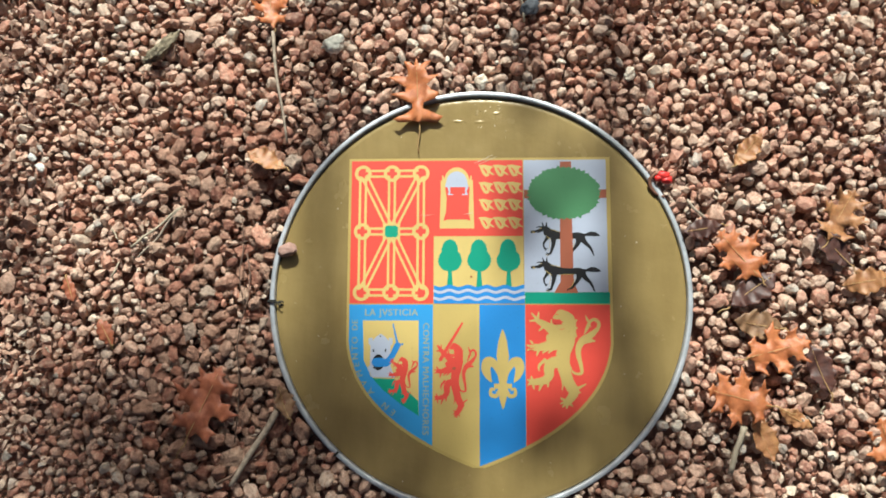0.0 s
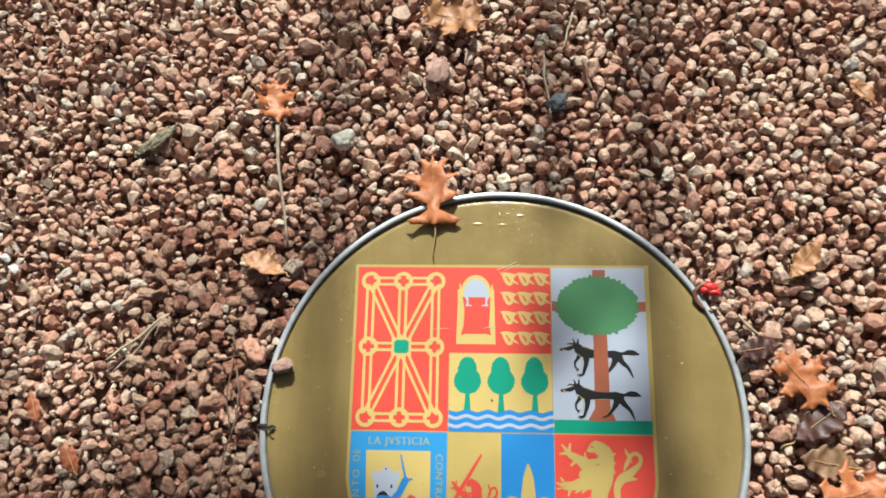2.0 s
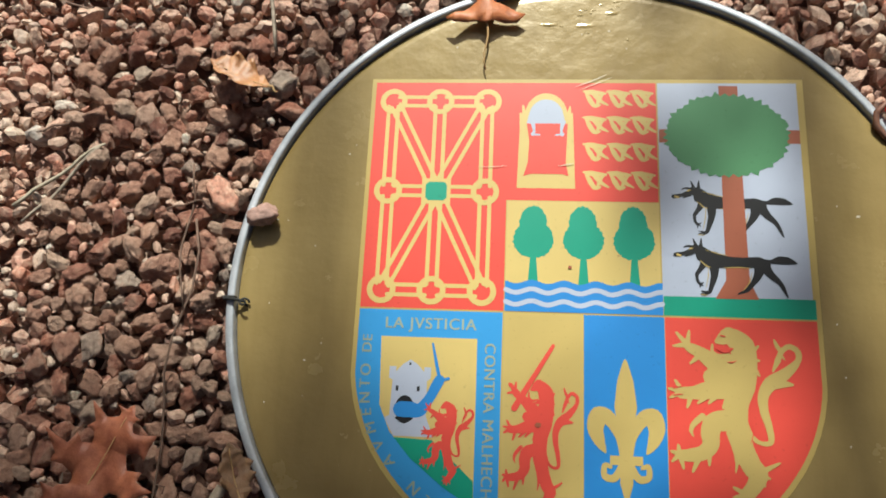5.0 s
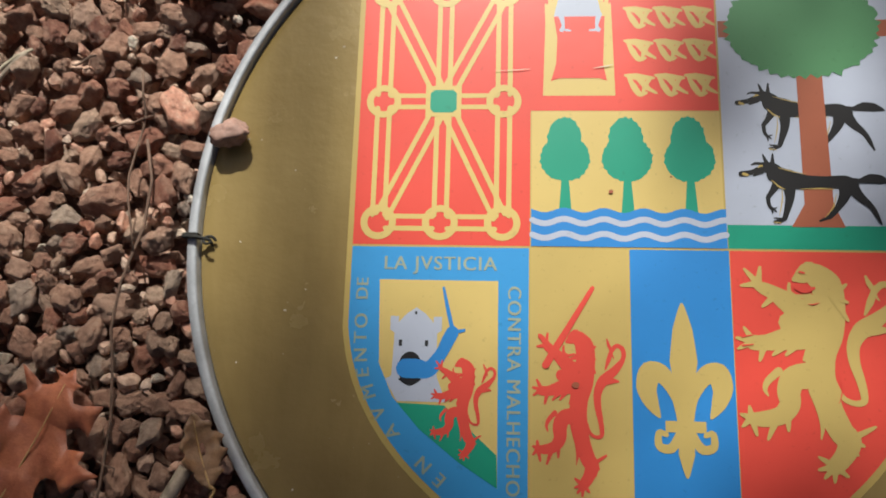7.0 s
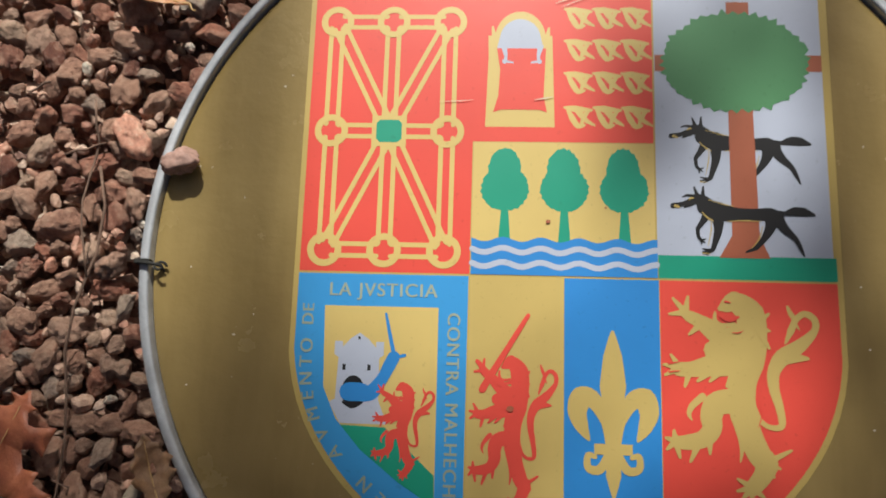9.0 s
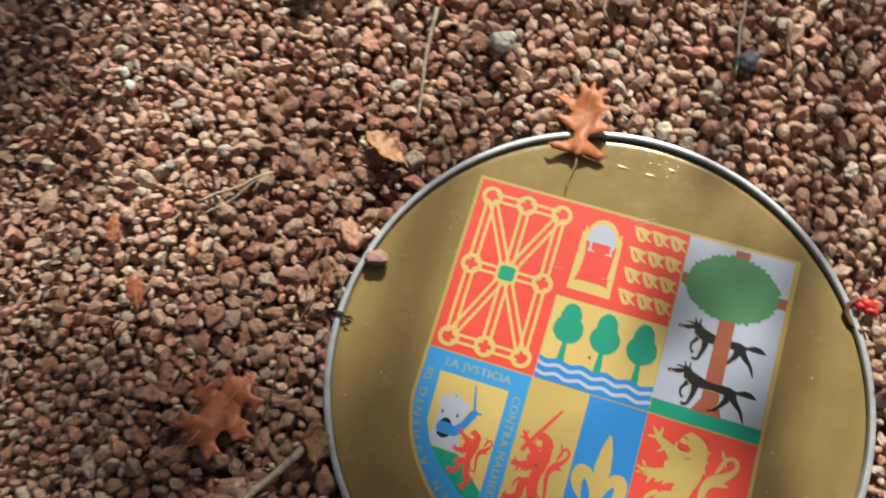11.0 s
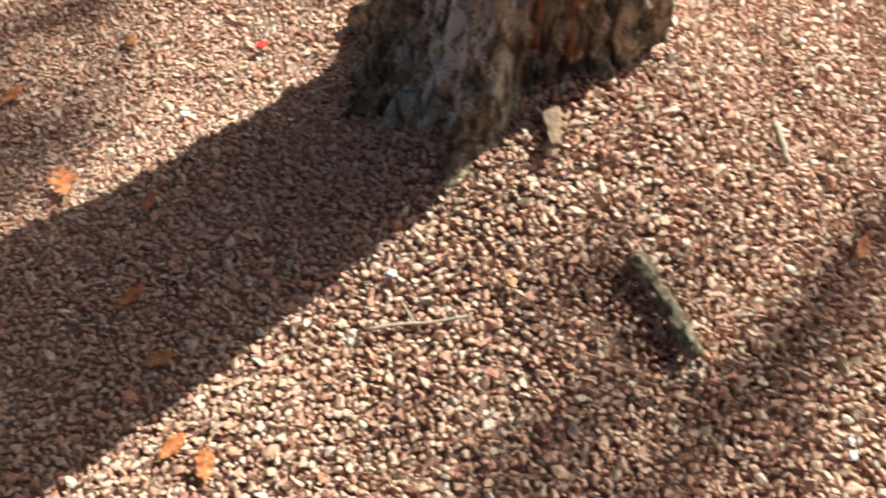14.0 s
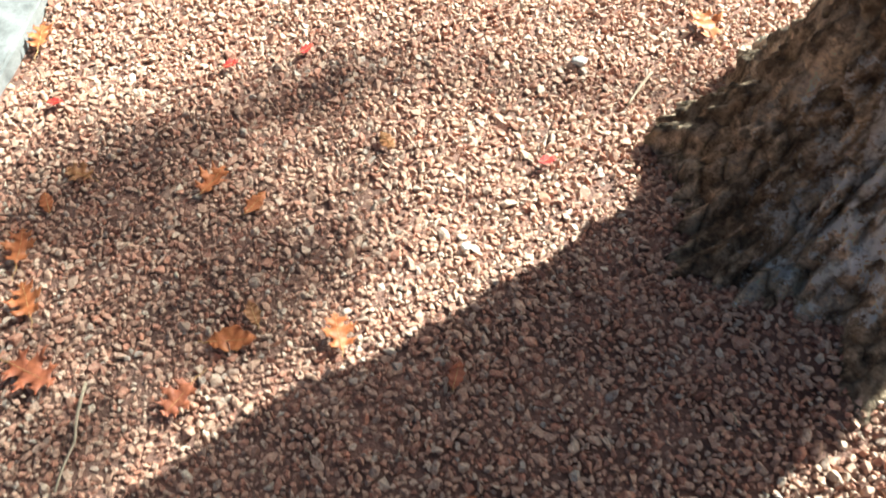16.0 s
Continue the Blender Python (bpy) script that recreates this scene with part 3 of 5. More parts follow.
def lion(art, cx, cy, sx, sy, sword=False):
    """A lion rampant facing left, about 0.10 wide and 0.135 high before scaling; cx, cy is where its chest lies."""
    def at(*pts):
        return [(cx + (x - 0.118) * sx, cy + (y + 0.070) * sy) for x, y in pts]
    w = (0.62 * sx + 0.38 * sy) * (1.0 if sx > 0.9 else 0.95)
    s = lambda pts, widths: art.stroke(at(*pts), [q * w for q in widths])
    s([(0.1149, -0.0245), (0.1243, -0.0333), (0.1256, -0.0488), (0.1229, -0.0641), (0.1182, -0.0774), (0.1175, -0.0905), (0.1184, -0.1015)], [0.0123, 0.0195, 0.0195, 0.0203, 0.0188, 0.0170, 0.0181])  # mane and back
    s([(0.1137, -0.0257), (0.1087, -0.0286), (0.1052, -0.0302)], [0.0130, 0.0090, 0.0036])  # muzzle
    s([(0.1017, -0.0330), (0.1017, -0.0385), (0.1063, -0.0415), (0.1145, -0.0402)], [0.0018, 0.0029, 0.0029, 0.0018])  # tongue
    s([(0.1090, -0.0442), (0.1150, -0.0429), (0.1197, -0.0393)], [0.0022, 0.0047, 0.0029])  # beard
    s([(0.1219, -0.0535), (0.1096, -0.0569), (0.0999, -0.0582)], [0.0217, 0.0188, 0.0130])  # chest
    s([(0.1109, -0.0538), (0.0994, -0.0448), (0.0919, -0.0395), (0.0850, -0.0361), (0.0814, -0.0342)], [0.0167, 0.0130, 0.0094, 0.0080, 0.0054])  # raised arm
    s([(0.1162, -0.0651), (0.1007, -0.0681), (0.0858, -0.0712), (0.0770, -0.0714)], [0.0195, 0.0152, 0.0101, 0.0094])  # reaching arm
    s([(0.1171, -0.0912), (0.1018, -0.0928), (0.0973, -0.1007), (0.0974, -0.1094), (0.0919, -0.1161), (0.0814, -0.1187), (0.0738, -0.1186)], [0.0174, 0.0152, 0.0145, 0.0127, 0.0112, 0.0098, 0.0072])  # thigh and paw
    s([(0.0919, -0.0890), (0.0850, -0.0952), (0.0829, -0.1004), (0.0848, -0.1047)], [0.0051, 0.0043, 0.0029, 0.0007])  # spur
    s([(0.1183, -0.0985), (0.1212, -0.1115), (0.1271, -0.1250), (0.1315, -0.1308), (0.1280, -0.1391), (0.1222, -0.1459)], [0.0188, 0.0159, 0.0152, 0.0145, 0.0116, 0.0101])  # standing leg
    s([(0.1130, -0.1071), (0.1162, -0.1203), (0.1147, -0.1304)], [0.0029, 0.0033, 0.0007])  # inner spur
    s([(0.1236, -0.0903), (0.1286, -0.1030), (0.1353, -0.1075), (0.1422, -0.1061), (0.1414, -0.0953), (0.1383, -0.0825), (0.1386, -0.0713), (0.1448, -0.0617), (0.1564, -0.0538), (0.1661, -0.0440), (0.1665, -0.0363), (0.1603, -0.0326), (0.1545, -0.0366), (0.1508, -0.0444), (0.1467, -0.0529)], [0.0029, 0.0033, 0.0033, 0.0043, 0.0054, 0.0069, 0.0083, 0.0109, 0.0087, 0.0047, 0.0047, 0.0043, 0.0040, 0.0047, 0.0011])  # tail
    s([(0.1534, -0.0358), (0.1509, -0.0320), (0.1491, -0.0270)], [0.0036, 0.0033, 0.0011])  # tuft
    s([(0.1529, -0.0378), (0.1567, -0.0435)], [0.0029, 0.0007])  # tuft
    s([(0.1447, -0.0628), (0.1539, -0.0618), (0.1621, -0.0624)], [0.0087, 0.0062, 0.0011])  # tuft
    for root, tips in (((0.0822, -0.0334), ((0.0741, -0.0241), (0.0840, -0.0227), (0.0716, -0.0348),)),
                       ((0.0914, -0.0418), ((0.0843, -0.0482),)),
                       ((0.0777, -0.0706), ((0.0720, -0.0620), (0.0671, -0.0686), (0.0679, -0.0754),)),
                       ((0.0839, -0.0727), ((0.0807, -0.0826),)),
                       ((0.0975, -0.0724), ((0.0890, -0.0790),)),
                       ((0.1040, -0.0722), ((0.0970, -0.0788),)),
                       ((0.1119, -0.0739), ((0.1077, -0.0819),)),
                       ((0.0738, -0.1182), ((0.0728, -0.1113), (0.0675, -0.1162), (0.0681, -0.1235), (0.0764, -0.1286),)),
                       ((0.0881, -0.1199), ((0.0831, -0.1308),)),
                       ((0.0959, -0.1149), ((0.0956, -0.1254),)),
                       ((0.1218, -0.1459), ((0.1128, -0.1407), (0.1122, -0.1481), (0.1153, -0.1528), (0.1210, -0.1550), (0.1290, -0.1516),)),
                       ((0.1316, -0.1298), ((0.1474, -0.1217), (0.1397, -0.1333), (0.1357, -0.1388),)),
                       ((0.1284, -0.0410), ((0.1368, -0.0331), (0.1369, -0.0447), (0.1363, -0.0562),))):
        for tip in tips:
            s([root, tip], [0.0051, 0.0018])
    if sword:
        s([(0.082, -0.050), (0.096, -0.032), (0.134, 0.016)], [0.008, 0.0075, 0.0045])
        s([(0.076, -0.026), (0.104, -0.046)], [0.005, 0.004])


def wolf(art, dy):
    """A black wolf walking left."""
    s = lambda pts, widths: art.stroke([(0.077 + (x - 0.077) * 0.93, y + dy) for x, y in pts], [w * 0.9 for w in widths], 4)
    s([(0.099, 0.040), (0.108, 0.037), (0.120, 0.035), (0.134, 0.035), (0.146, 0.035), (0.152, 0.033)], [0.013, 0.015, 0.011, 0.009, 0.011, 0.009])
    s([(0.102, 0.040), (0.097, 0.044), (0.092, 0.0455)], [0.012, 0.010, 0.008])
    s([(0.091, 0.0445), (0.083, 0.0418), (0.0755, 0.0405)], [0.0062, 0.0036, 0.0042])
    s([(0.090, 0.0475), (0.086, 0.0480), (0.0825, 0.0468)], [0.0026, 0.0018, 0.0008])
    s([(0.090, 0.0420), (0.084, 0.0395)], [0.0030, 0.0014])
    s([(0.0935, 0.0480), (0.0910, 0.0545)], [0.0036, 0.0008])
    s([(0.0975, 0.0480), (0.0980, 0.0550)], [0.0036, 0.0008])
    s([(0.101, 0.036), (0.0965, 0.029), (0.0930, 0.0245)], [0.0080, 0.0042, 0.0032])
    s([(0.0930, 0.0245), (0.0935, 0.0190), (0.0955, 0.0165)], [0.0032, 0.0026, 0.0026])
    for tip in ((0.0990, 0.0175), (0.0985, 0.0145), (0.0955, 0.0130)):
        s([(0.0955, 0.0165), tip], [0.0018, 0.0006])
    s([(0.108, 0.034), (0.1080, 0.024), (0.1050, 0.014), (0.1035, 0.010)], [0.0105, 0.0065, 0.0040, 0.0034])
    for tip in ((0.0960, 0.0105), (0.0955, 0.0080), (0.0985, 0.0065)):
        s([(0.1035, 0.0095), tip], [0.0024, 0.0007])
    s([(0.147, 0.034), (0.1455, 0.026), (0.1405, 0.018), (0.1345, 0.0115)], [0.0120, 0.0080, 0.0046, 0.0034])
    s([(0.1345, 0.0115), (0.1270, 0.0085)], [0.0034, 0.0012])
    s([(0.150, 0.033), (0.1560, 0.025), (0.1630, 0.0185), (0.1665, 0.0120)], [0.0110, 0.0070, 0.0042, 0.0032])
    s([(0.1665, 0.0120), (0.1690, 0.0065)], [0.0032, 0.0012])
    s([(0.151, 0.0365), (0.158, 0.0360)], [0.0036, 0.0034])
    s([(0.157, 0.0360), (0.164, 0.0375), (0.171, 0.0370), (0.1785, 0.0350)], [0.0034, 0.0075, 0.0070, 0.0008])


def wolf_marks(beast, shield, dy):
    """Thin gold lines that pick out eye, nose, belly and paws."""
    a = Art(0.00095 if dy == 0 else 0.00056)
    lines = [([(0.0870, 0.0447), (0.0892, 0.0462), (0.0908, 0.0458)], [0.0004, 0.0015, 0.0004]), ([(0.0770, 0.0405), (0.0796, 0.0396)], [0.0020, 0.0016]),
             ([(0.0962, 0.0362), (0.1010, 0.0318), (0.1050, 0.0300)], [0.0004, 0.0011, 0.0004]), ([(0.1030, 0.0300), (0.1025, 0.0220), (0.1000, 0.0120)], [0.0003, 0.0008, 0.0003]),
             ([(0.1150, 0.0300), (0.1290, 0.0307), (0.1390, 0.0300)], [0.0003, 0.0009, 0.0003]), ([(0.1010, 0.0450), (0.1120, 0.0420), (0.1200, 0.0405)], [0.0003, 0.0007, 0.0003]),
             ([(0.1400, 0.0270), (0.1370, 0.0180), (0.1310, 0.0110)], [0.0003, 0.0009, 0.0003]), ([(0.0960, 0.0075), (0.1010, 0.0070)], [0.0009, 0.0004])]
    for pts, widths in lines:
        a.stroke([(0.077 + (x - 0.077) * 0.93, y + dy) for x, y in pts], widths, 4)
    return a.done("gold_outline", M["art_border"], shield, "thin gold outlines of a wolf")


def letters(text, size, x, y, turn, parent, z):
    curve = bpy.data.curves.new("lettering", "FONT")
    curve.body, curve.size, curve.align_x, curve.align_y, curve.extrude = text, size, "CENTER", "CENTER", 0.00004
    curve.space_character = 1.12
    ob = bpy.data.objects.new("lettering", curve)
    me = bpy.data.meshes.new_from_object(ob)
    bpy.data.objects.remove(ob)
    bm = bmesh.new()
    for by in (0.0, 0.0005):
        bm.from_mesh(me)
        bm.verts.ensure_lookup_table()
        for v in bm.verts[-len(me.vertices):]:
            v.co += Vector((by - 0.00025, 0, by * 0.03))
    bm.to_mesh(me)
    bm.free()
    me.materials.append(M["art_letter"])
    made = new("lettering", me)
    made.parent = parent
    made.matrix_local = pose(x, y, z, 0, 0, turn)
    return tagged(made, "worn gold capitals on the blue border")


def build_shield():
    a = Art(0.0003)
    a.poly([(-0.187, 0.199), *to_foot(-0.1869, 0.1869, -0.06, 1.0)[1:-1], (0.187, 0.199)])
    shield = a.done("shield", M["art_border"], plaque, "painted shield with six heraldic fields")
    Z1, Z2, Z3, Z4 = 0.00036, 0.00042, 0.00060, 0.00066
    Art(Z1).rect(-0.1832, -0.0640, -0.0105, 0.1955).done("red_field", M["art_red"], shield, "red field")
    Art(Z1).rect(-0.0640, 0.0632, 0.0855, 0.1955).done("red_field", M["art_red"], shield, "red field")
    Art(Z1).rect(-0.0632, 0.0632, 0.010, 0.0850).done("gold_field", M["art_pale_gold"], shield, "gold field")
    Art(Z1).rect(0.0645, 0.1815, 0.003, 0.1955).done("white_field", M["art_white"], shield, "white field")
    Art(Z2).rect(0.0650, 0.1835, -0.0105, 0.0055).done("green_band", M["art_green"], shield, "green band")
    Art(Z1).poly(to_foot(-0.1832, -0.0645, -0.012, 0.98)).done("blue_field", M["art_sky"], shield, "blue field")
    Art(Z1).poly(to_foot(-0.0635, 0.0008, -0.012, 0.98)).done("gold_field", M["art_gold"], shield, "gold field")
    Art(Z1).poly(to_foot(0.0012, 0.0650, -0.012, 0.98)).done("blue_field", M["art_blue"], shield, "blue field")
    Art(Z1).poly(to_foot(0.0655, 0.1832, -0.012, 0.98)).done("red_field", M["art_red"], shield, "red field")
    # chains
    a = Art(Z2)
    xs, ys = (-0.1665, -0.1245, -0.0825), (0.177, 0.0925, 0.005)
    spots = [(x, y) for x in xs for y in ys]
    centre = (xs[1], ys[1])
    pairs = [((xs[i], y), (xs[i + 1], y)) for i in (0, 1) for y in ys] + [((x, ys[i]), (x, ys[i + 1])) for i in (0, 1) for x in xs]
    pairs += [(centre, (x, y)) for x in (xs[0], xs[2]) for y in (ys[0], ys[2])]
    for p, q in pairs:
        p, q = Vector(p), Vector(q)
        d = (q - p).normalized()
        side = Vector((-d.y, d.x))
        for k in (-1, 1):
            a.stroke([p + d * 0.0050 + side * 0.0042 * k, q - d * 0.0050 + side * 0.0042 * k], 0.0034, 1)
    for x, y in spots:
        if (x, y) != centre:
            a.ring(x, y, 0.0098, 0.0048)
    a.rect(centre[0] - 0.0125, centre[0] + 0.0125, centre[1] - 0.0115, centre[1] + 0.0115)
    a.done("gold_chains", M["art_pale_gold"], shield, "gold linked chains")
    Art(Z4).poly([(centre[0] + u * 0.0092, centre[1] + v * 0.0084) for u, v in ((-0.7, -1), (0.7, -1), (1, -0.7), (1, 0.7), (0.7, 1), (-0.7, 1), (-1, 0.7), (-1, -0.7))]).done("green_gem", M["art_green"], shield, "green gem")
    # gate
    a = Art(Z2)
    dome = lambda r, k, y: [(-0.0312 + r * math.cos(q), y + k * math.sin(q)) for q in np.linspace(0.15, math.pi - 0.15, 17)]
    a.poly([(-0.0555, 0.0965), (-0.0060, 0.0965), (-0.0075, 0.150), (-0.0080, 0.1665), (-0.0120, 0.1665), *dome(0.0185, 0.0215, 0.164), (-0.0490, 0.1665), (-0.0545, 0.1665), (-0.0540, 0.150)])
    a.stroke([(-0.0500, 0.165), (-0.0515, 0.1735)], [0.004, 0.0015]).stroke([(-0.0115, 0.165), (-0.0105, 0.1725)], [0.004, 0.0015])
    a.done("gold_gate", M["art_pale_gold"], shield, "gold gateway")
    Art(Z3).poly([(-0.0500, 0.1075), (-0.0440, 0.1095), (-0.0170, 0.1095), (-0.0115, 0.1075), (-0.0140, 0.120), (-0.0125, 0.1565), (-0.0480, 0.1565), (-0.0455, 0.140), (-0.0465, 0.120)]).done("red_opening", M["art_red"], shield, "red opening")
    a = Art(Z3)
    a.poly([(-0.0480, 0.1565), (-0.0145, 0.1565), *dome(0.0150, 0.0165, 0.163)])
    for x, k in ((-0.0430, 1), (-0.0165, -1)):
        a.stroke([(x, 0.158), (x + 0.0015 * k, 0.150), (x + 0.0005 * k, 0.1460)], [0.0045, 0.0022, 0.0030]).stroke([(x, 0.1465), (x + 0.0070 * k, 0.1455)], [0.0024, 0.0012])
    a.done("white_arch", M["art_white"], shield, "pale arch")
    # birds
    for y in (0.1805, 0.1555, 0.1305, 0.1045):
        for x in (0.0115, 0.0320, 0.0520):
            a = Art(Z2)
            a.stroke([(x - 0.0105, y + 0.0070), (x - 0.003, y + 0.0060), (x + 0.0085, y + 0.0050)], [0.0018, 0.0052, 0.0020])
            a.stroke([(x - 0.0085, y + 0.0060), (x - 0.0050, y - 0.0010), (x - 0.0010, y - 0.0068), (x + 0.0035, y - 0.0060)], [0.0020, 0.0045, 0.0040, 0.0020])
            a.stroke([(x + 0.0065, y + 0.0045), (x + 0.0035, y + 0.0005), (x + 0.0015, y - 0.0050)], [0.0020, 0.0037, 0.0022])
            a.stroke([(x - 0.0005, y + 0.0040), (x + 0.0040, y - 0.0020), (x + 0.0105, y - 0.0062)], [0.0052, 0.0037, 0.0015])
            a.done("gold_bird", M["art_pale_gold"], shield)
    # three trees over water
    for n, x in enumerate((-0.0405, 0.0010, 0.0425)):
        a = Art(Z2)
        a.oval(x, 0.051, 0.0165, 0.0160, 44, 0.07, 1, n).oval(x - 0.0005, 0.064, 0.0115, 0.0165, 36, 0.07, 1, n + 4)
        a.poly([(x - 0.0045, 0.010), (x - 0.0022, 0.040), (x + 0.0022, 0.040), (x + 0.0045, 0.010)])
        a.done("green_tree", M["art_green"], shield, "small green tree")
    wave = lambda y, x0=-0.0632, x1=0.0645: [(float(x), y + 0.0017 * math.sin((x + 0.064) * 2 * math.pi / 0.0262 + 2.4)) for x in np.linspace(x0, x1, 40)]
    a = Art(Z3)
    a.poly(wave(0.0145) + [(0.0645, -0.0105), (-0.0632, -0.0105)])
    a.done("water", M["art_blue"], shield, "blue water")
    for y in (0.0068, -0.0032):
        Art(Z4).stroke(wave(y, -0.0625, 0.0640), 0.0040, 1).done("white_wave", M["art_white"], shield, "white wave")
    # the great tree with two wolves
    Art(Z2).rect(0.0650, 0.1815, 0.1395, 0.1520).rect(0.1165, 0.1325, 0.112, 0.1930).done("red_cross", M["art_brown"], shield, "red-brown cross")
    a = Art(Z2)
    wolf(a, 0.0505)
    wolf_marks(a.done("black_wolf", M["art_black"], shield, "black walking wolf"), shield, 0.0505)
    Art(Z3).poly([(0.1155, 0.113), (0.1325, 0.113), (0.1335, 0.020), (0.1400, 0.0045), (0.1060, 0.0045), (0.1150, 0.020)]).done("brown_trunk", M["art_brown"], shield, "brown trunk")
    Art(Z4).oval(0.1215, 0.1470, 0.0500, 0.0368, 84, 0.105, 1, 9).done("green_crown", M["art_leaf"], shield, "dark green crown")
    a = Art(Z4)
    wolf(a, 0.0)
    wolf_marks(a.done("black_wolf", M["art_black"], shield, "black walking wolf"), shield, 0.0)
    # blue field: castle, arm, small lion, hill
    a = Art(Z2)
    a.poly([(-0.1635, -0.0345), (-0.0845, -0.0345), (-0.0835, -0.166), (-0.108, -0.151), (-0.134, -0.131), (-0.152, -0.111), (-0.1615, -0.090)])
    a.done("gold_panel", M["art_pale_gold"], shield, "gold panel")
    Art(Z3).poly([(-0.1485, -0.115), (-0.118, -0.116), (-0.0842, -0.146), (-0.0836, -0.166), (-0.108, -0.151), (-0.134, -0.131)]).done("green_hill", M["art_green"], shield, "green hill")
    a = Art(Z3)
    a.poly([(-0.1490, -0.114), (-0.1170, -0.114), (-0.1235, -0.098), (-0.1240, -0.070), (-0.1210, -0.068), (-0.1210, -0.059), (-0.1265, -0.059), (-0.1265, -0.063), (-0.1320, -0.057), (-0.1380, -0.053),
            (-0.1440, -0.057), (-0.1495, -0.063), (-0.1495, -0.059), (-0.1550, -0.059), (-0.1550, -0.068), (-0.1520, -0.070), (-0.1530, -0.098), (-0.1570, -0.100)])
    a.done("white_castle", M["art_white"], shield, "pale castle tower")
    a = Art(Z4)
    a.rect(-0.1490, -0.1468, -0.0785, -0.0745).rect(-0.1318, -0.1296, -0.0785, -0.0745).rect(-0.1390, -0.1375, -0.0575, -0.0555)
    a.oval(-0.1410, -0.0925, 0.0078, 0.0105, 22).stroke([(-0.1475, -0.1000), (-0.1410, -0.1030), (-0.1345, -0.1000)], [0.0015, 0.0025, 0.0015])
    a.done("black_windows", M["art_black"], shield, "black window slits and gate")
    a = Art(Z4 + 0.0001)
    a.stroke([(-0.1440, -0.0930), (-0.1370, -0.0930), (-0.1285, -0.0930), (-0.1215, -0.0840), (-0.1165, -0.0740), (-0.1140, -0.0690)], [0.0125, 0.0125, 0.0105, 0.0078, 0.0085, 0.0085])
    a.stroke([(-0.1135, -0.0690), (-0.1170, -0.0550), (-0.1205, -0.0395)], [0.0028, 0.0026, 0.0016]).stroke([(-0.1175, -0.0705), (-0.1065, -0.0675)], 0.0022, 1)
    a.done("armoured_arm", M["art_blue"], shield, "blue arm with a raised sword")
    a = Art(Z4)
    lion(a, -0.1060, -0.1095, 0.41, 0.475)
    a.done("red_lion", M["art_red"], shield, "small red lion")
    letters("LA JVSTICIA", 0.0130, -0.1235, -0.0235, 0, shield, Z3)
    letters("CONTRA MALHECHORES", 0.0124, -0.0742, -0.1150, -90, shield, Z3)
    letters("DE", 0.0115, -0.1745, -0.0410, 90, shield, Z3)
    for sign, x, y, turn in (("O", -0.1742, -0.0625, 90), ("T", -0.1742, -0.0735, 90), ("N", -0.1735, -0.0850, 93), ("E", -0.1715, -0.0965, 98), ("M", -0.1672, -0.1085, 107),
                             ("V", -0.1600, -0.1215, 118), ("A", -0.1510, -0.1335, 126), ("N", -0.1300, -0.1530, 138), ("E", -0.1195, -0.1620, 140)):
        letters(sign, 0.0124, x, y, turn, shield, Z3)
    # lower fields
    a = Art(Z3)
    lion(a, -0.0325, -0.1040, 0.58, 0.765, True)
    a.done("red_lion", M["art_red"], shield, "red lion with a sword")
    a = Art(Z3)
    c = 0.0335
    a.stroke([(c, -0.047), (c, -0.064), (c, -0.084), (c, -0.104), (c, -0.124)], [0.0012, 0.0125, 0.0175, 0.0115, 0.006])
    for k in (-1, 1):
        a.stroke([(c + k * 0.003, -0.125), (c + k * 0.0055, -0.108), (c + k * 0.0125, -0.094), (c + k * 0.0205, -0.092), (c + k * 0.0235, -0.101), (c + k * 0.0205, -0.111), (c + k * 0.0160, -0.119)],
                 [0.003, 0.005, 0.011, 0.015, 0.013, 0.009, 0.002])
        a.stroke([(c + k * 0.003, -0.128), (c + k * 0.009, -0.138), (c + k * 0.0165, -0.137), (c + k * 0.0165, -0.129), (c + k * 0.012, -0.130)], [0.005, 0.006, 0.005, 0.004, 0.003])
    a.rect(c - 0.0125, c + 0.0125, -0.1285, -0.1215)
    a.stroke([(c, -0.128), (c, -0.142), (c, -0.156)], [0.009, 0.010, 0.0012])
    a.done("gold_lily", M["art_gold"], shield, "gold fleur-de-lis")
    a = Art(Z3)
    lion(a, 0.118, -0.070, 1.0, 1.0)
    a.done("gold_lion", M["art_gold"], shield, "gold lion rampant")
    a = Art(0.00115)
    a.stroke([(0.1052, -0.0355), (0.1110, -0.0372), (0.1170, -0.0358)], [0.0018, 0.0044, 0.0014]).stroke([(0.1125, -0.0462), (0.1160, -0.0464), (0.1195, -0.0452)], [0.0003, 0.0010, 0.0003]).stroke([(0.1085, -0.0255), (0.1120, -0.0262)], [0.0016, 0.0008])
    for y0, y1 in ((-0.068, -0.0665), (-0.0735, -0.0725)):
        a.stroke([(0.0700, y0), (0.0775, y1)], [0.0012, 0.0005])
    a.stroke([(0.1290, -0.0920), (0.1295, -0.1000), (0.1270, -0.1080)], [0.0003, 0.0008, 0.0003])
    tagged(a.done("red_lines", M["art_red"], shield, "thin red lines on the lion"), "thin red lines on the lion", kind="stuff")
    # scratches and stains on the paint
    a = Art(0.0013)
    a.stroke([(-0.0060, 0.1915), (0.0080, 0.1970), (0.0215, 0.2035)], [0.0003, 0.0010, 0.0004]).stroke([(-0.0020, 0.1885), (0.0120, 0.1945), (0.0255, 0.2005)], [0.0002, 0.0007, 0.0003])
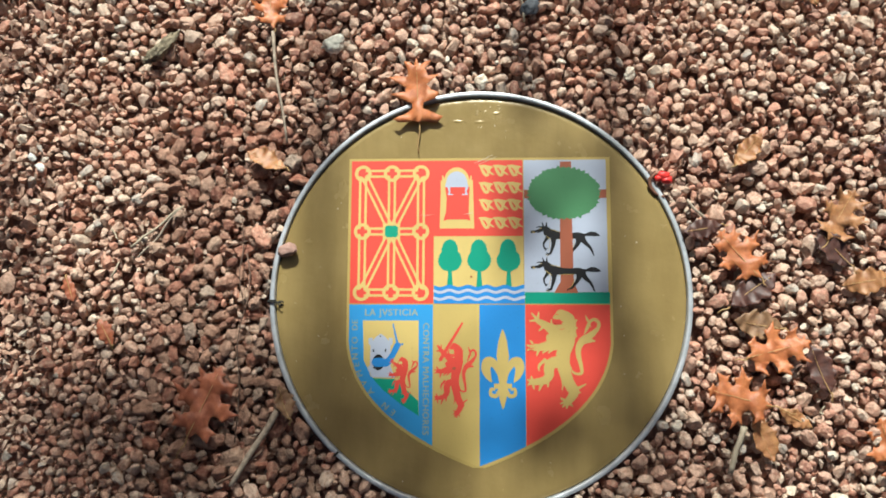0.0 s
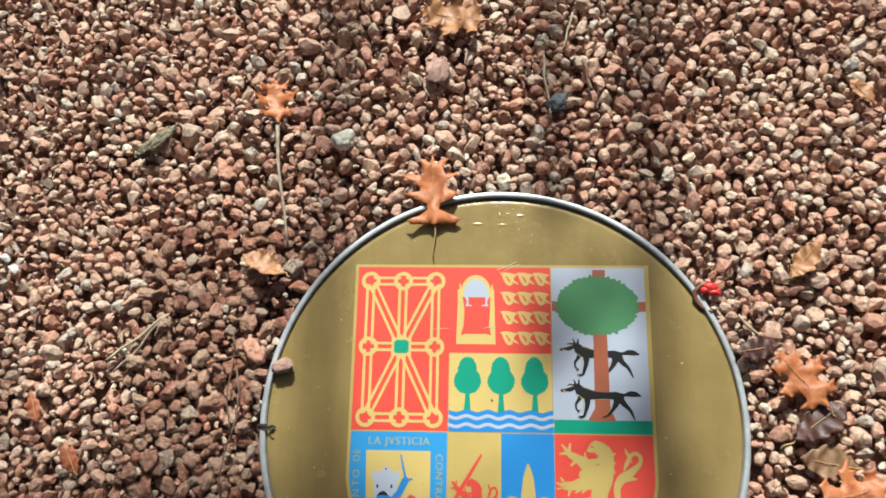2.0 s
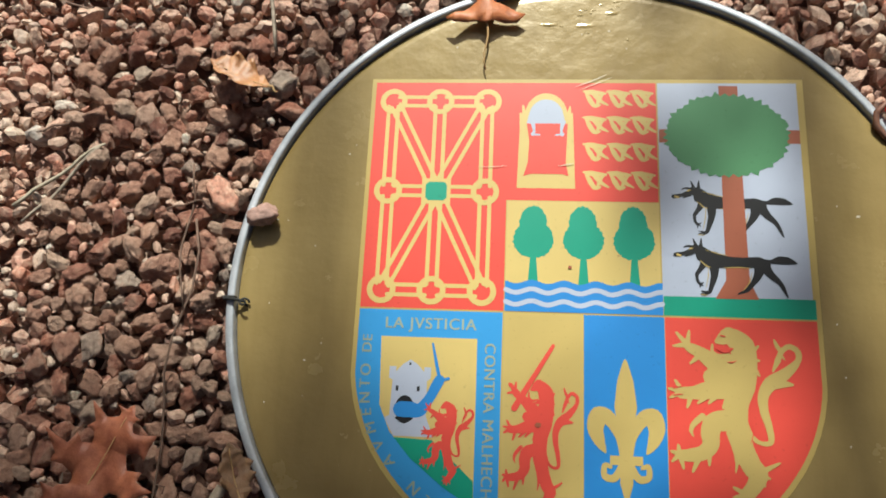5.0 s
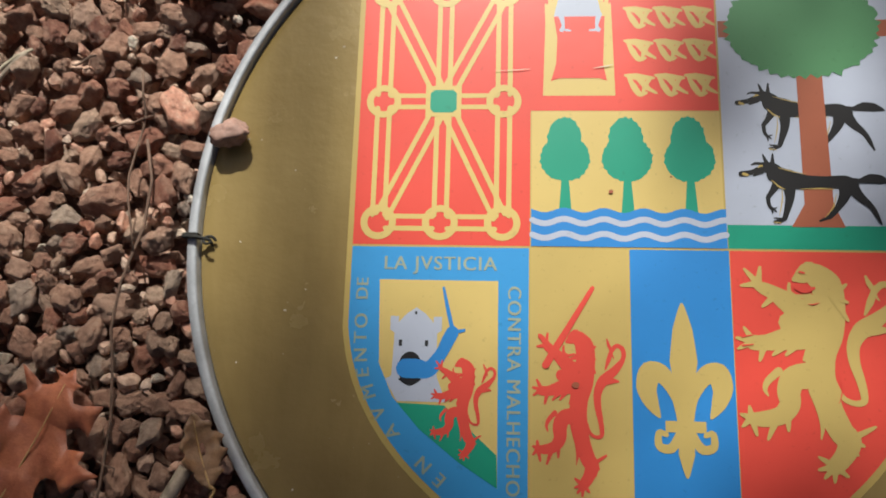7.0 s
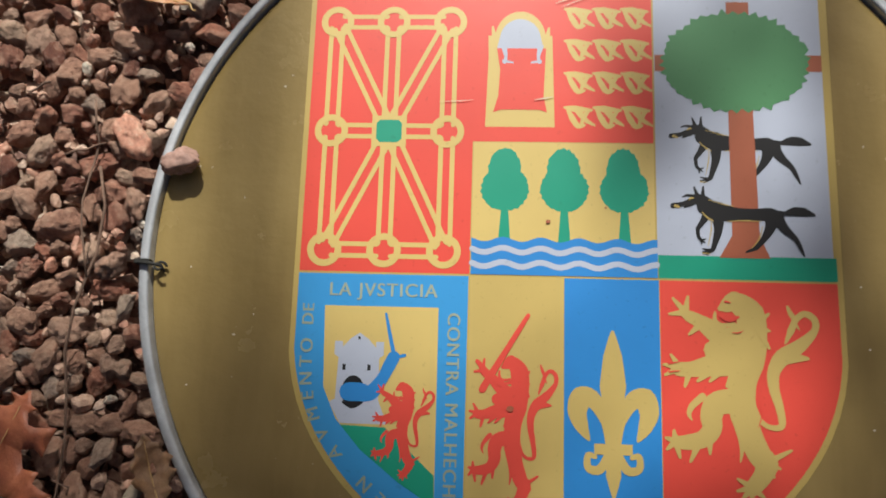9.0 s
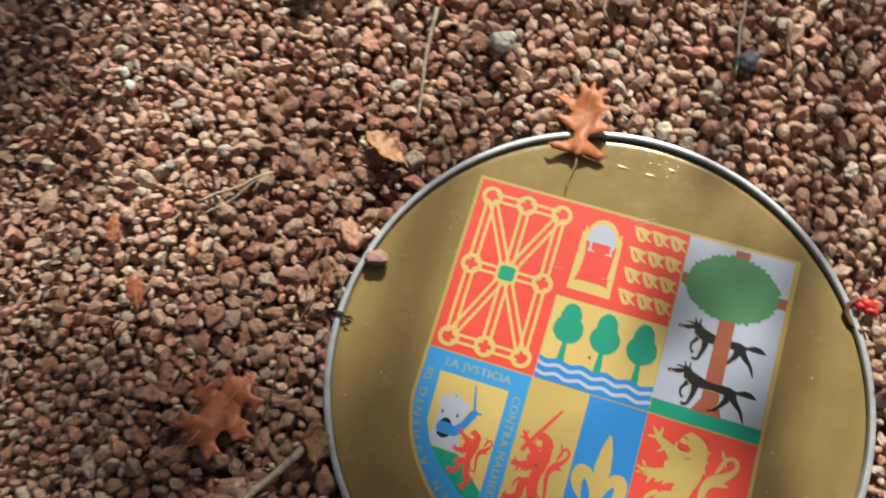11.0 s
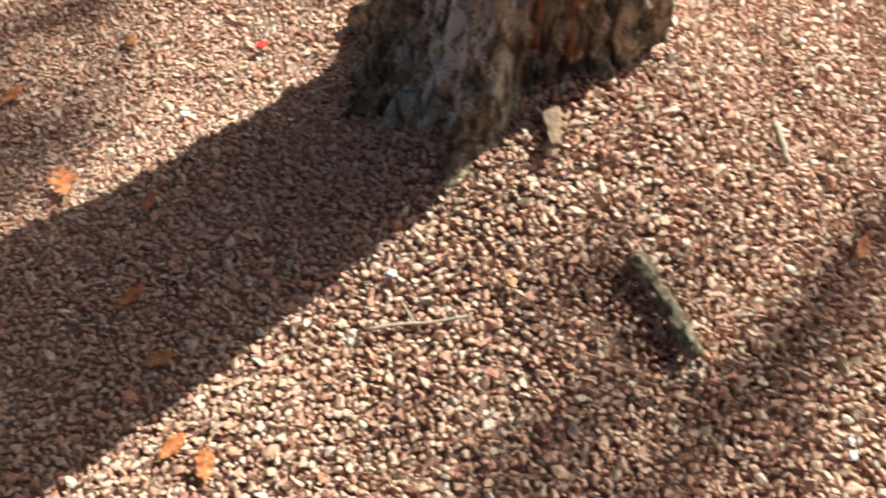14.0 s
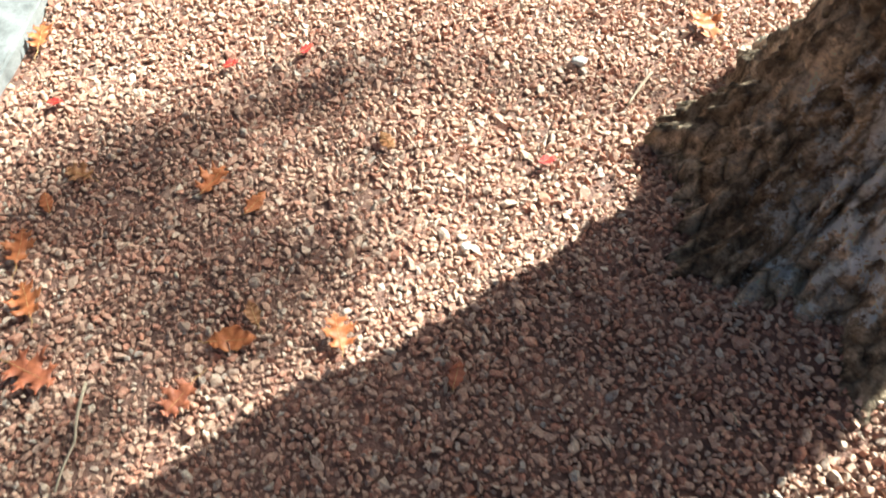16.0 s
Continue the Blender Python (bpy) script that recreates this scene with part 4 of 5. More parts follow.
    a.stroke([(-0.0207, 0.1166), (-0.0140, 0.1178), (-0.0074, 0.1191)], [0.0003, 0.0010, 0.0004]).stroke([(-0.0890, 0.1150), (-0.0740, 0.1155), (-0.0640, 0.1165)], [0.0002, 0.0006, 0.0002])
    tagged(a.done("scratches", M["art_scratch"], shield), "fine pale scratches in the paint", kind="stuff")
    a = Art(0.0013)
    a.oval(-0.0102, 0.0275, 0.0016, 0.0013, 14, 0.25).oval(-0.0345, -0.1010, 0.0024, 0.0020, 16, 0.25).oval(0.0295, 0.0380, 0.0008, 0.0006, 10)
    tagged(a.done("stains", M["art_brown"], shield), "small brown stains", kind="stuff")
    rng = random.Random(31)
    a = Art(0.00025)
    k = 0
    while k < 26:
        x, y = rng.uniform(-0.28, 0.28), rng.uniform(-0.28, 0.28)
        if math.hypot(x, y) > 0.28 or (abs(x) < 0.19 and -0.20 < y < 0.20):
            continue
        a.oval(x, y, rng.uniform(0.0004, 0.0013), rng.uniform(0.0004, 0.0009), 9, 0.3, 0, k)
        k += 1
    a.oval(0.2222, 0.0760, 0.0017, 0.0010, 10, 0.3)
    tagged(a.done("specks", M["art_scratch"], plaque), "pale specks of dust", kind="stuff")
    return shield


build_shield()


# ---- leaves and litter ----
WAISTED = [(0.05, 0.02), (0.25, 0.02), (0.36, 0.08), (0.20, 0.15), (0.08, 0.22), (0.09, 0.31), (0.26, 0.38), (0.34, 0.46), (0.18, 0.50), (0.15, 0.58), (0.36, 0.73), (0.26, 0.74), (0.15, 0.72),
           (0.13, 0.82), (0.20, 0.97), (0.10, 0.93), (0.04, 0.88)]
LOBED = [(0.03, 0.05), (0.07, 0.13), (0.15, 0.13), (0.25, 0.10), (0.24, 0.175), (0.34, 0.25), (0.22, 0.26), (0.17, 0.285), (0.145, 0.325), (0.145, 0.365), (0.18, 0.40), (0.24, 0.42), (0.34, 0.40), (0.33, 0.47),
         (0.46, 0.59), (0.31, 0.575), (0.29, 0.65), (0.22, 0.60), (0.17, 0.61), (0.14, 0.64), (0.14, 0.675), (0.165, 0.705), (0.20, 0.72), (0.26, 0.71), (0.24, 0.775), (0.30, 0.90), (0.17, 0.84), (0.10, 0.84),
         (0.07, 0.88), (0.07, 0.90), (0.12, 0.95), (0.05, 0.945)]
ROUNDED = [(0.04, 0.06), (0.13, 0.15), (0.18, 0.20), (0.15, 0.27), (0.24, 0.36), (0.27, 0.43), (0.21, 0.50), (0.26, 0.60), (0.24, 0.67), (0.17, 0.73), (0.17, 0.82), (0.10, 0.88), (0.05, 0.94)]


def leaf_blade(length, rng, lobes=3, deep=0.75, curl=0.25, cup=0.2):
    """An oak leaf's blade along +y: bold pointed lobes with deep bays, or a plainer wavy leaf, curled."""
    bm = bmesh.new()
    twist, phase = rng.uniform(-0.3, 0.3), rng.uniform(0, 6)
    outline = WAISTED if lobes == 4 else LOBED if lobes > 2 else ROUNDED
    rim = []
    for sign in (1, -1):
        grow = rng.uniform(0.85, 1.1)
        some = [(sign * w * grow * rng.uniform(0.88, 1.12), q + rng.uniform(-0.012, 0.012)) for w, q in outline]
        rim += some + [(0.0, 1.0)] if sign > 0 else some[::-1] + [(0.0, 0.0)]
    face = bm.faces.new([bm.verts.new((x, q, 0)) for x, q in rim])
    face.normal_update()
    bmesh.ops.triangulate(bm, faces=[face])
    bmesh.ops.subdivide_edges(bm, edges=bm.edges[:], cuts=1, use_grid_fill=True)
    bmesh.ops.triangulate(bm, faces=bm.faces[:])
    for v in bm.verts:
        x, q = v.co.x, v.co.y
        z = cup * abs(x) ** 1.5 * 2.2 + curl * (q - 0.45) ** 2 + twist * x * (q - 0.4) + 0.05 * math.sin(7 * q + phase) * (abs(x) + 0.1) + 0.07 * noise.noise(Vector((x * 5 + phase, q * 5, phase)))
        v.co = Vector((x, q, z)) * length
    bmesh.ops.recalc_face_normals(bm, faces=bm.faces[:])
    lower = bmesh.ops.extrude_face_region(bm, geom=bm.faces[:])
    bmesh.ops.translate(bm, vec=(0, 0, -0.0006), verts=[v for v in lower["geom"] if isinstance(v, bmesh.types.BMVert)])
    bmesh.ops.recalc_face_normals(bm, faces=bm.faces[:])
    return bm


LEAF_LABELS = {"orange_leaf": "fallen orange-brown lobed oak leaf lying on gravel", "tan_leaf": "faded tan oak leaf lying on gravel", "dark_leaf": "dark withered oak leaf lying on gravel",
               "brown_leaf": "dull brown curled oak leaf on gravel", "rust_leaf": "rust-red lobed oak leaf lying on gravel", "red_leaf": "small bright red fallen leaf on gravel"}


def oak_leaf(x, y, length, heading, kind="orange_leaf", lift=0.006, curl=0.25, cup=0.2, pitch=0.0, roll=0.0, stem=0.45, lobes=3, deep=0.75, seed=None, label=""):
    """heading: degrees from +y (to the left) in which the tip points; x, y is the middle of the blade."""
    rng = random.Random(seed if seed is not None else round(x * 1000) * 31 + round(y * 1000))
    h = radians(heading)
    bx, by = x + math.sin(h) * length * 0.5, y - math.cos(h) * length * 0.5
    m = pose(bx, by, float(lie(bx, by)) + lift, pitch, roll, heading)
    ob = thing("oak_leaf", leaf_blade(length, rng, lobes, deep, curl, cup), M[kind], m, label or LEAF_LABELS[kind], "leaf", "fallen oak leaves", True)
    z0 = curl * 0.2 * length
    if stem:
        bm = bmesh.new()
        n = 7
        pts = [(0.002 * math.sin(i), length * (0.05 - stem * i / (n - 1)), z0 - 0.02 * length * i / (n - 1)) for i in range(n)]
        tube(bm, pts, [0.0011 - 0.00008 * i for i in range(n)], 6)
        part("stem", bm, M["stalk"], ob, "thin tan stalk", True)
    bm = bmesh.new()
    tube(bm, [(0, length * s, z0 * 0 + length * (curl * (s - 0.45) ** 2) + 0.0009) for s in np.linspace(0.02, 0.9, 9)], [0.0008 - 0.00006 * i for i in range(9)], 5)
    part("midrib", bm, M["stalk"], ob, "pale midrib", True)
    return ob


# the leaf that lies across the rim, its stalk over the face
oak_leaf(-0.088, 0.297, 0.096, 2, "orange_leaf", 0.0085, 0.08, 0.06, 3, 0, 0.5, 4, 0.8, 5, "orange-brown oak leaf lying across the plaque's rim")
oak_leaf(-0.306, 0.424, 0.068, 10, "orange_leaf", 0.010, 0.2, 0.5, 0, 15, 0.2, 3, 0.7)
oak_leaf(-0.305, 0.192, 0.062, 70, "tan_leaf", 0.012, 0.3, 0.7, 6, 20, 0.15, 2, 0.4)
oak_leaf(-0.383, -0.15, 0.112, 335, "rust_leaf", 0.010, 0.15, 0.2, 0, 4, 0.3, 3, 0.85)
oak_leaf(0.357, 0.056, 0.086, 40, "orange_leaf", 0.018, 0.15, 0.10, 0, 4, 0.2, 3, 0.75)
oak_leaf(0.374, 0.008, 0.078, 305, "dark_leaf", 0.014, 0.2, 0.3, 0, 0, 0.3, 2)
oak_leaf(0.382, -0.040, 0.070, 80, "brown_leaf", 0.010, 0.2, 0.3, 0, 0, 0.2, 2)
oak_leaf(0.402, -0.074, 0.090, 285, "orange_leaf", 0.018, 0.15, 0.12, 0, -4, 0.2, 3, 0.8)
oak_leaf(0.350, -0.138, 0.090, 75, "orange_leaf", 0.018, 0.12, 0.10, 0, 3, 0.4, 3, 0.85)
oak_leaf(0.382, -0.192, 0.065, 200, "tan_leaf", 0.006, 0.4, 0.6, 0, 0, 0.3, 2, 0.5)
oak_leaf(0.458, -0.100, 0.070, 20, "dark_leaf", 0.012, 0.3, 0.3, 0, 0, 0.2, 2)
oak_leaf(0.311, 0.093, 0.055, 100, "dark_leaf", 0.010, 0.3, 0.3, 0, 0, 0.2, 2)
oak_leaf(0.498, 0.110, 0.082, 330, "tan_leaf", 0.012, 0.3, 0.35, 0, 0, 0.3, 3, 0.85)
oak_leaf(0.488, 0.066, 0.070, 40, "dark_leaf", 0.012, 0.2, 0.3, 0, 0, 0.2, 2)
oak_leaf(0.53, 0.02, 0.070, 100, "tan_leaf", 0.006, 0.3, 0.3, 0, 0, 0.2, 2, 0.5)
oak_leaf(0.378, 0.205, 0.062, 320, "tan_leaf", 0.008, 0.4, 0.6, 0, 0, 0.1, 2, 0.5)
oak_leaf(0.548, -0.205, 0.090, 20, "orange_leaf", 0.010)
oak_leaf(0.215, -0.292, 0.085, 80, "tan_leaf", 0.006, 0.3, 0.4, 0, 0, 0.2, 2, 0.5)
oak_leaf(0.425, -0.165, 0.050, 60, "tan_leaf", 0.006, 0.2, 0.2, 0, 0, 0.0, 2, 0.3)
oak_leaf(0.575, 0.205, 0.060, 10, "dark_leaf", 0.006)
oak_leaf(-0.065, 0.552, 0.095, 80, "tan_leaf", 0.012, 0.3, 0.4, 0, 0, 0.2, 3, 0.6)
oak_leaf(0.475, 0.435, 0.045, 40, "tan_leaf", 0.008, 0.2, 0.3, 0, 0, 0.0, 2, 0.3)
oak_leaf(-0.272, -0.15, 0.050, 20, "brown_leaf", 0.010, 0.6, 0.8, 0, 30, 0.2, 2, 0.4)
oak_leaf(-0.805, -0.405, 0.085, 350, "orange_leaf", 0.010, 0.2, 0.3)
oak_leaf(-0.764, -0.101, 0.050, 120, "rust_leaf", 0.006, 0.2, 0.3, 0, 0, 0.2, 2, 0.4)
oak_leaf(-0.534, -0.053, 0.045, 30, "rust_leaf", 0.006, 0.2, 0.2, 0, 0, 0.1, 2, 0.3)
oak_leaf(-0.59, 0.01, 0.040, 200, "rust_leaf", 0.006, 0.2, 0.2, 0, 0, 0.1, 2, 0.3)
oak_leaf(-0.882, -0.362, 0.045, 300, "orange_leaf", 0.006, 0.3, 0.3, 0, 0, 0.2, 2, 0.4)
oak_leaf(-0.29, 0.785, 0.075, 80, "orange_leaf", 0.010, 0.2, 0.3)
oak_leaf(-1.156, -0.034, 0.035, 60, "tan_leaf", 0.004, 0.2, 0.2, 0, 0, 0.0, 2, 0.2)
oak_leaf(-0.855, 0.485, 0.055, 20, "orange_leaf", 0.012, 0.3, 0.6, 0, 30, 0.1, 2, 0.5)
oak_leaf(-1.238, -0.564, 0.060, 60, "orange_leaf", 0.006, 0.2, 0.2, 0, 0, 0.2, 2, 0.4)
oak_leaf(-1.295, -0.59, 0.055, 10, "orange_leaf", 0.006, 0.2, 0.3, 0, 0, 0.2, 2, 0.4)
oak_leaf(-1.568, -0.519, 0.060, 10, "orange_leaf", 0.010, 0.2, 0.2, 0, 0, 0.2, 2, 0.4)
oak_leaf(-1.431, -0.538, 0.055, 345, "tan_leaf", 0.008, 0.2, 0.3, 0, 0, 0.2, 2, 0.4)
oak_leaf(-1.737, -0.406, 0.050, 40, "rust_leaf", 0.010, 0.2, 0.2, 0, 0, 0.1, 2, 0.3)
oak_leaf(-1.917, -0.511, 0.070, 70, "orange_leaf", 0.014, 0.2, 0.3, 0, 10, 0.2, 3, 0.7)
oak_leaf(-2.014, -0.657, 0.085, 330, "orange_leaf", 0.012, 0.3, 0.5, 0, 15, 0.2, 2, 0.6)
oak_leaf(-2.033, -0.606, 0.050, 80, "tan_leaf", 0.010, 0.5, 0.7, 0, 0, 0.2, 2, 0.5)
oak_leaf(-2.23, -0.499, 0.060, 20, "orange_leaf", 0.010, 0.2, 0.2, 0, 0, 0.1, 2, 0.3)
oak_leaf(-2.318, -0.539, 0.075, 25, "orange_leaf", 0.010, 0.3, 0.4, 0, 0, 0.1, 3, 0.6)
oak_leaf(-2.385, -0.878, 0.075, 60, "orange_leaf", 0.010, 0.2, 0.3)
oak_leaf(-2.48, -0.733, 0.060, 120, "tan_leaf", 0.008, 0.2, 0.3)
oak_leaf(-2.456, -0.806, 0.050, 80, "orange_leaf", 0.006, 0.2, 0.3, 0, 0, 0.1, 2, 0.4)
oak_leaf(-2.212, -0.226, 0.050, 90, "tan_leaf", 0.010, 0.1, 0.1, 0, 0, 0.0, 2, 0.2)
oak_leaf(-2.148, -0.947, 0.095, 300, "rust_leaf", 0.010, 0.2, 0.3)
oak_leaf(-2.278, -0.906, 0.075, 80, "orange_leaf", 0.008, 0.2, 0.3)
oak_leaf(-2.847, -0.665, 0.075, 60, "orange_leaf", 0.020, 0.2, 0.3)
oak_leaf(-2.083, 0.482, 0.090, 70, "orange_leaf", 0.010, 0.2, 0.3)
oak_leaf(-1.97, -0.771, 0.070, 200, "rust_leaf", 0.008, 0.2, 0.3)
for x, y in ((-2.547, -0.382), (-2.504, -0.233), (-2.661, -0.706), (-1.997, -0.012)):
    oak_leaf(x, y, 0.038, 40 + 300 * x, "red_leaf", 0.012, 0.3, 0.4, 0, 0, 0.2, 2, 0.2)


def twig(name, a, b, r0, r1, material, label, sway=0.012, lift=0.004, seed=1, category="twig", sides=7, n=9, fork=None):
    za, zb = float(lie(*a)) + lift + r0, float(lie(*b)) + lift + r1
    mid = Vector(((a[0] + b[0]) / 2, (a[1] + b[1]) / 2, 0))
    pts = bent((*a, za), (*b, zb), n, sway, seed)
    bm = bmesh.new()
    tube(bm, [p - mid for p in pts], list(np.linspace(r0, r1, n)), sides, 0.25, seed)
    if fork:
        q = pts[n // 2] - mid
        tube(bm, [q, (q + Vector((*fork, za)) - mid) / 2, Vector((*fork, za + 0.006)) - mid], [r0 * 0.8, r0 * 0.7, r0 * 0.4], sides)
    return thing(name, bm, M[material], Matrix.Translation(mid), label, category, "fallen twigs", True)


twig("twig", (-0.301, 0.388), (-0.277, 0.222), 0.0026, 0.0016, "twig", "thin grey-brown twig on the gravel", 0.006, 0.010, 2)
twig("twig", (-0.429, 0.127), (-0.49, 0.055), 0.0020, 0.0014, "twig", "thin grey-brown twig on the gravel", 0.010, 0.006, 3)
twig("twig", (-0.278, -0.16), (-0.34, -0.262), 0.0048, 0.0034, "twig", "broken dry stick on the gravel", 0.003, 0.010, 4)
twig("twig", (-0.33, 0.06), (-0.338, -0.205), 0.0011, 0.0009, "dark_twig", "long thin brown stalk trailing over gravel", 0.03, 0.010, 5)
twig("twig", (-0.338, 0.11), (-0.33, -0.02), 0.0009, 0.0007, "dark_twig", "long thin brown stalk trailing over gravel", 0.02, 0.012, 6)
twig("twig", (0.058, 0.5), (0.067, 0.4), 0.0018, 0.0014, "straw", "pale straw-like stick on the gravel", 0.006, 0.008, 7)
twig("twig", (0.112, 0.485), (0.122, 0.44), 0.0030, 0.0024, "dark_twig", "short brown stick on the gravel", 0.003, 0.006, 8)
twig("twig", (0.357, -0.176), (0.336, -0.236), 0.0046, 0.0036, "straw", "pale split stick on the gravel", 0.004, 0.006, 9)
twig("twig", (0.292, 0.135), (0.33, 0.092), 0.0022, 0.0015, "twig", "thin grey-brown twig on the gravel", 0.004, 0.006, 10)
twig("twig", (-0.5, 0.069), (-0.425, 0.13), 0.0020, 0.0012, "straw", "pale straw-like stick on the gravel", 0.012, 0.006, 11)
twig("twig", (-0.353, 0.691), (-0.319, 0.737), 0.0034, 0.0026, "straw", "pale straw-like stick on the gravel", 0.003, 0.008, 12)
twig("twig", (-1.246, -0.261), (-1.155, -0.124), 0.0036, 0.0022, "twig", "forked dry twig on the gravel", 0.010, 0.008, 13, fork=(-1.250, -0.185))
twig("twig", (-2.079, -0.88), (-1.938, -0.98), 0.0029, 0.0020, "straw", "long curved pale stick on the gravel", 0.03, 0.012, 14)
twig("twig", (-2.055, 0.306), (-2.013, 0.203), 0.0032, 0.0024, "straw", "pale straw-like stick on the gravel", 0.006, 0.008, 15)
twig("twig", (-1.096, 0.528), (-1.032, 0.486), 0.0075, 0.0060, "twig", "pale wood chip on the gravel", 0.004, 0.004, 16)
twig("twig", (-0.36, -0.26), (-0.3, -0.215), 0.0020, 0.0016, "dark_twig", "thin brown twig on the gravel", 0.01, 0.008, 18)
twig("twig", (0.1, 0.56), (0.085, 0.5), 0.0016, 0.0012, "straw", "pale straw-like stick on the gravel", 0.006, 0.008, 19)


def build_log():
    """A bark-covered branch piece, rough and knobby."""
    a, b = Vector((-1.062, 0.134, 0.0)), Vector((-0.890, 0.119, 0.0))
    n = 26
    pts, radii = [], []
    for i in range(n):
        f = i / (n - 1)
        p = a.lerp(b, f) + Vector((0, 0.005 * math.sin(4 * f), 0))
        p.z = float(lie(p.x, p.y)) + 0.022 - 0.004 * f + 0.002 * math.sin(9 * f)
        pts.append(p)
        radii.append((0.0160 - 0.004 * f) * (1 + 0.32 * noise.noise(Vector((f * 9, 2, 0)))) * (0.75 if i in (0, n - 1) else 1))
    bm = bmesh.new()
    mid = (a + b) / 2
    tube(bm, [p - mid for p in pts], radii, 22, 0.85, 4)
    thing("branch", bm, M["log_bark"], Matrix.Translation(mid), "short grey bark-covered branch lying on gravel", "branch", smooth=True)
    bm = bmesh.new()
    bmesh.ops.create_grid(bm, x_segments=22, y_segments=8, size=1)
    slab = bmesh.ops.extrude_face_region(bm, geom=bm.faces[:])
    low = {v for v in slab["geom"] if isinstance(v, bmesh.types.BMVert)}
    for v in bm.verts:
        x, y = v.co.x, v.co.y
        ridge = 0.0035 * noise.noise(Vector((x * 1.2, y * 4.5, 3.0)))
        wide = 0.012 * (1 - 0.35 * x) + 0.004 * noise.noise(Vector((x * 3, 0.5, 7.0)))
        v.co = Vector((x * 0.048 + 0.006 * noise.noise(Vector((y * 4, x, 1.0))), y * wide, (-0.006 if v in low else 0.006) + ridge))
    bmesh.ops.recalc_face_normals(bm, faces=bm.faces[:])
    thing("wood_chip", bm, M["bark_chip"], pose(-1.300, 0.178, float(lie(-1.3, 0.178)) + 0.014, 0, -8, -38), "splintered pale chip of bark beside the trunk", "wood", smooth=True)
    bm = rock(random.Random(41), 4, 0.6, 8)
    for v in bm.verts:
        v.co = Vector((v.co.x * 0.031, v.co.y * 0.011, v.co.z * 0.013 + 0.004 * noise.noise(v.co * 4)))
    thing("bark_piece", bm, M["log_bark"], pose(-0.470, 0.366, 0.009, 0, 8, 48), "dark mossy piece of bark on gravel", "bark", smooth=True)


def rock(rng, level=3, flat=0.75, planes=11):
    """A chipped stone of about unit size."""
    bm = bmesh.new()
    bmesh.ops.create_icosphere(bm, subdivisions=level, radius=1)
    cuts = []
    for _ in range(planes):
        v = Vector([rng.gauss(0, 1) for _ in range(3)]).normalized()
        cuts.append((v, rng.uniform(0.62, 0.93)))
    k = rng.uniform(0, 50)
    for v in bm.verts:
        n = v.co.normalized()
        r = 1.05
        for p, d in cuts:
            c = n.dot(p)
            if c > 0.05:
                r = min(r, d / c)
        r *= 1 + 0.07 * noise.noise(n * 2.3 + Vector((k, 0, 0))) + 0.08 * noise.noise(n * 1.9 + Vector((0, k, 0))) + (0.15 * noise.noise(n * 3.7 + Vector((0, k, 0))) + 0.09 * noise.noise(n * 8 + Vector((0, 0, k))) + 0.05 * noise.noise(n * 15 + Vector((k, k, 0))) if level > 1 else 0)
        v.co = Vector((n.x * r * 1.22, n.y * r * 0.95, n.z * r * flat))
    return bm


def chip(rng, count, flat=0.75):
    """An angular stone: the hull of a few points."""
    bm = bmesh.new()
    for _ in range(count):
        v = Vector([rng.gauss(0, 1) for _ in range(3)]).normalized() * rng.uniform(0.82, 1.08)
        bm.verts.new((v.x * 1.22, v.y * 0.95, v.z * flat))
    out = bmesh.ops.convex_hull(bm, input=bm.verts[:])
    loose = [e for e in out["geom_interior"] + out["geom_unused"] if isinstance(e, bmesh.types.BMVert)]
    bmesh.ops.delete(bm, geom=list(set(loose)), context="VERTS")
    bmesh.ops.triangulate(bm, faces=bm.faces[:])
    return bm


def single_stone(name, x, y, z, size, material, label, turn=0.0, seed=1, flat=0.7, tip=0):
    rng = random.Random(seed)
    bm = rock(rng, 4, flat)
    bmesh.ops.scale(bm, vec=(size, size, size), verts=bm.verts)
    return thing(name, bm, M[material], pose(x, y, z, tip, 0, turn), label, "stone", "loose stones", True)


single_stone("stone", -0.271, 0.065, 0.0105, 0.0115, "flat_stone", "reddish stone resting on the plaque inside its rim", 20, 3)
single_stone("stone", -0.213, 0.370, 0.012, 0.0150, "pale_stone", "pale grey speckled stone among red gravel", 200, 9, 0.72)
single_stone("stone", -0.086, 0.468, 0.012, 0.0195, "flat_stone", "large flat pinkish stone in the gravel", 80, 12, 0.45)
single_stone("stone", 0.077, 0.422, 0.008, 0.0135, "slate", "dark slate-grey stone among red gravel", 40, 14, 0.6)
single_stone("stone", -0.313, 0.084, 0.002, 0.0150, "gravel", "reddish stone pushed against the plaque's rim", -50, 18, 0.7)
for x, y, s in ((-0.645, 0.188, 0.007), (-0.658, 0.204, 0.006), (-0.705, -0.351, 0.008), (-1.291, -0.173, 0.009), (-2.155, 0.200, 0.014), (-1.936, -0.243, 0.008)):
    single_stone("stone", x, y, float(lie(x, y)) + 0.008, s, "white_chip", "small white chip of stone on the gravel", x * 900, int(abs(x) * 1000), 0.6)


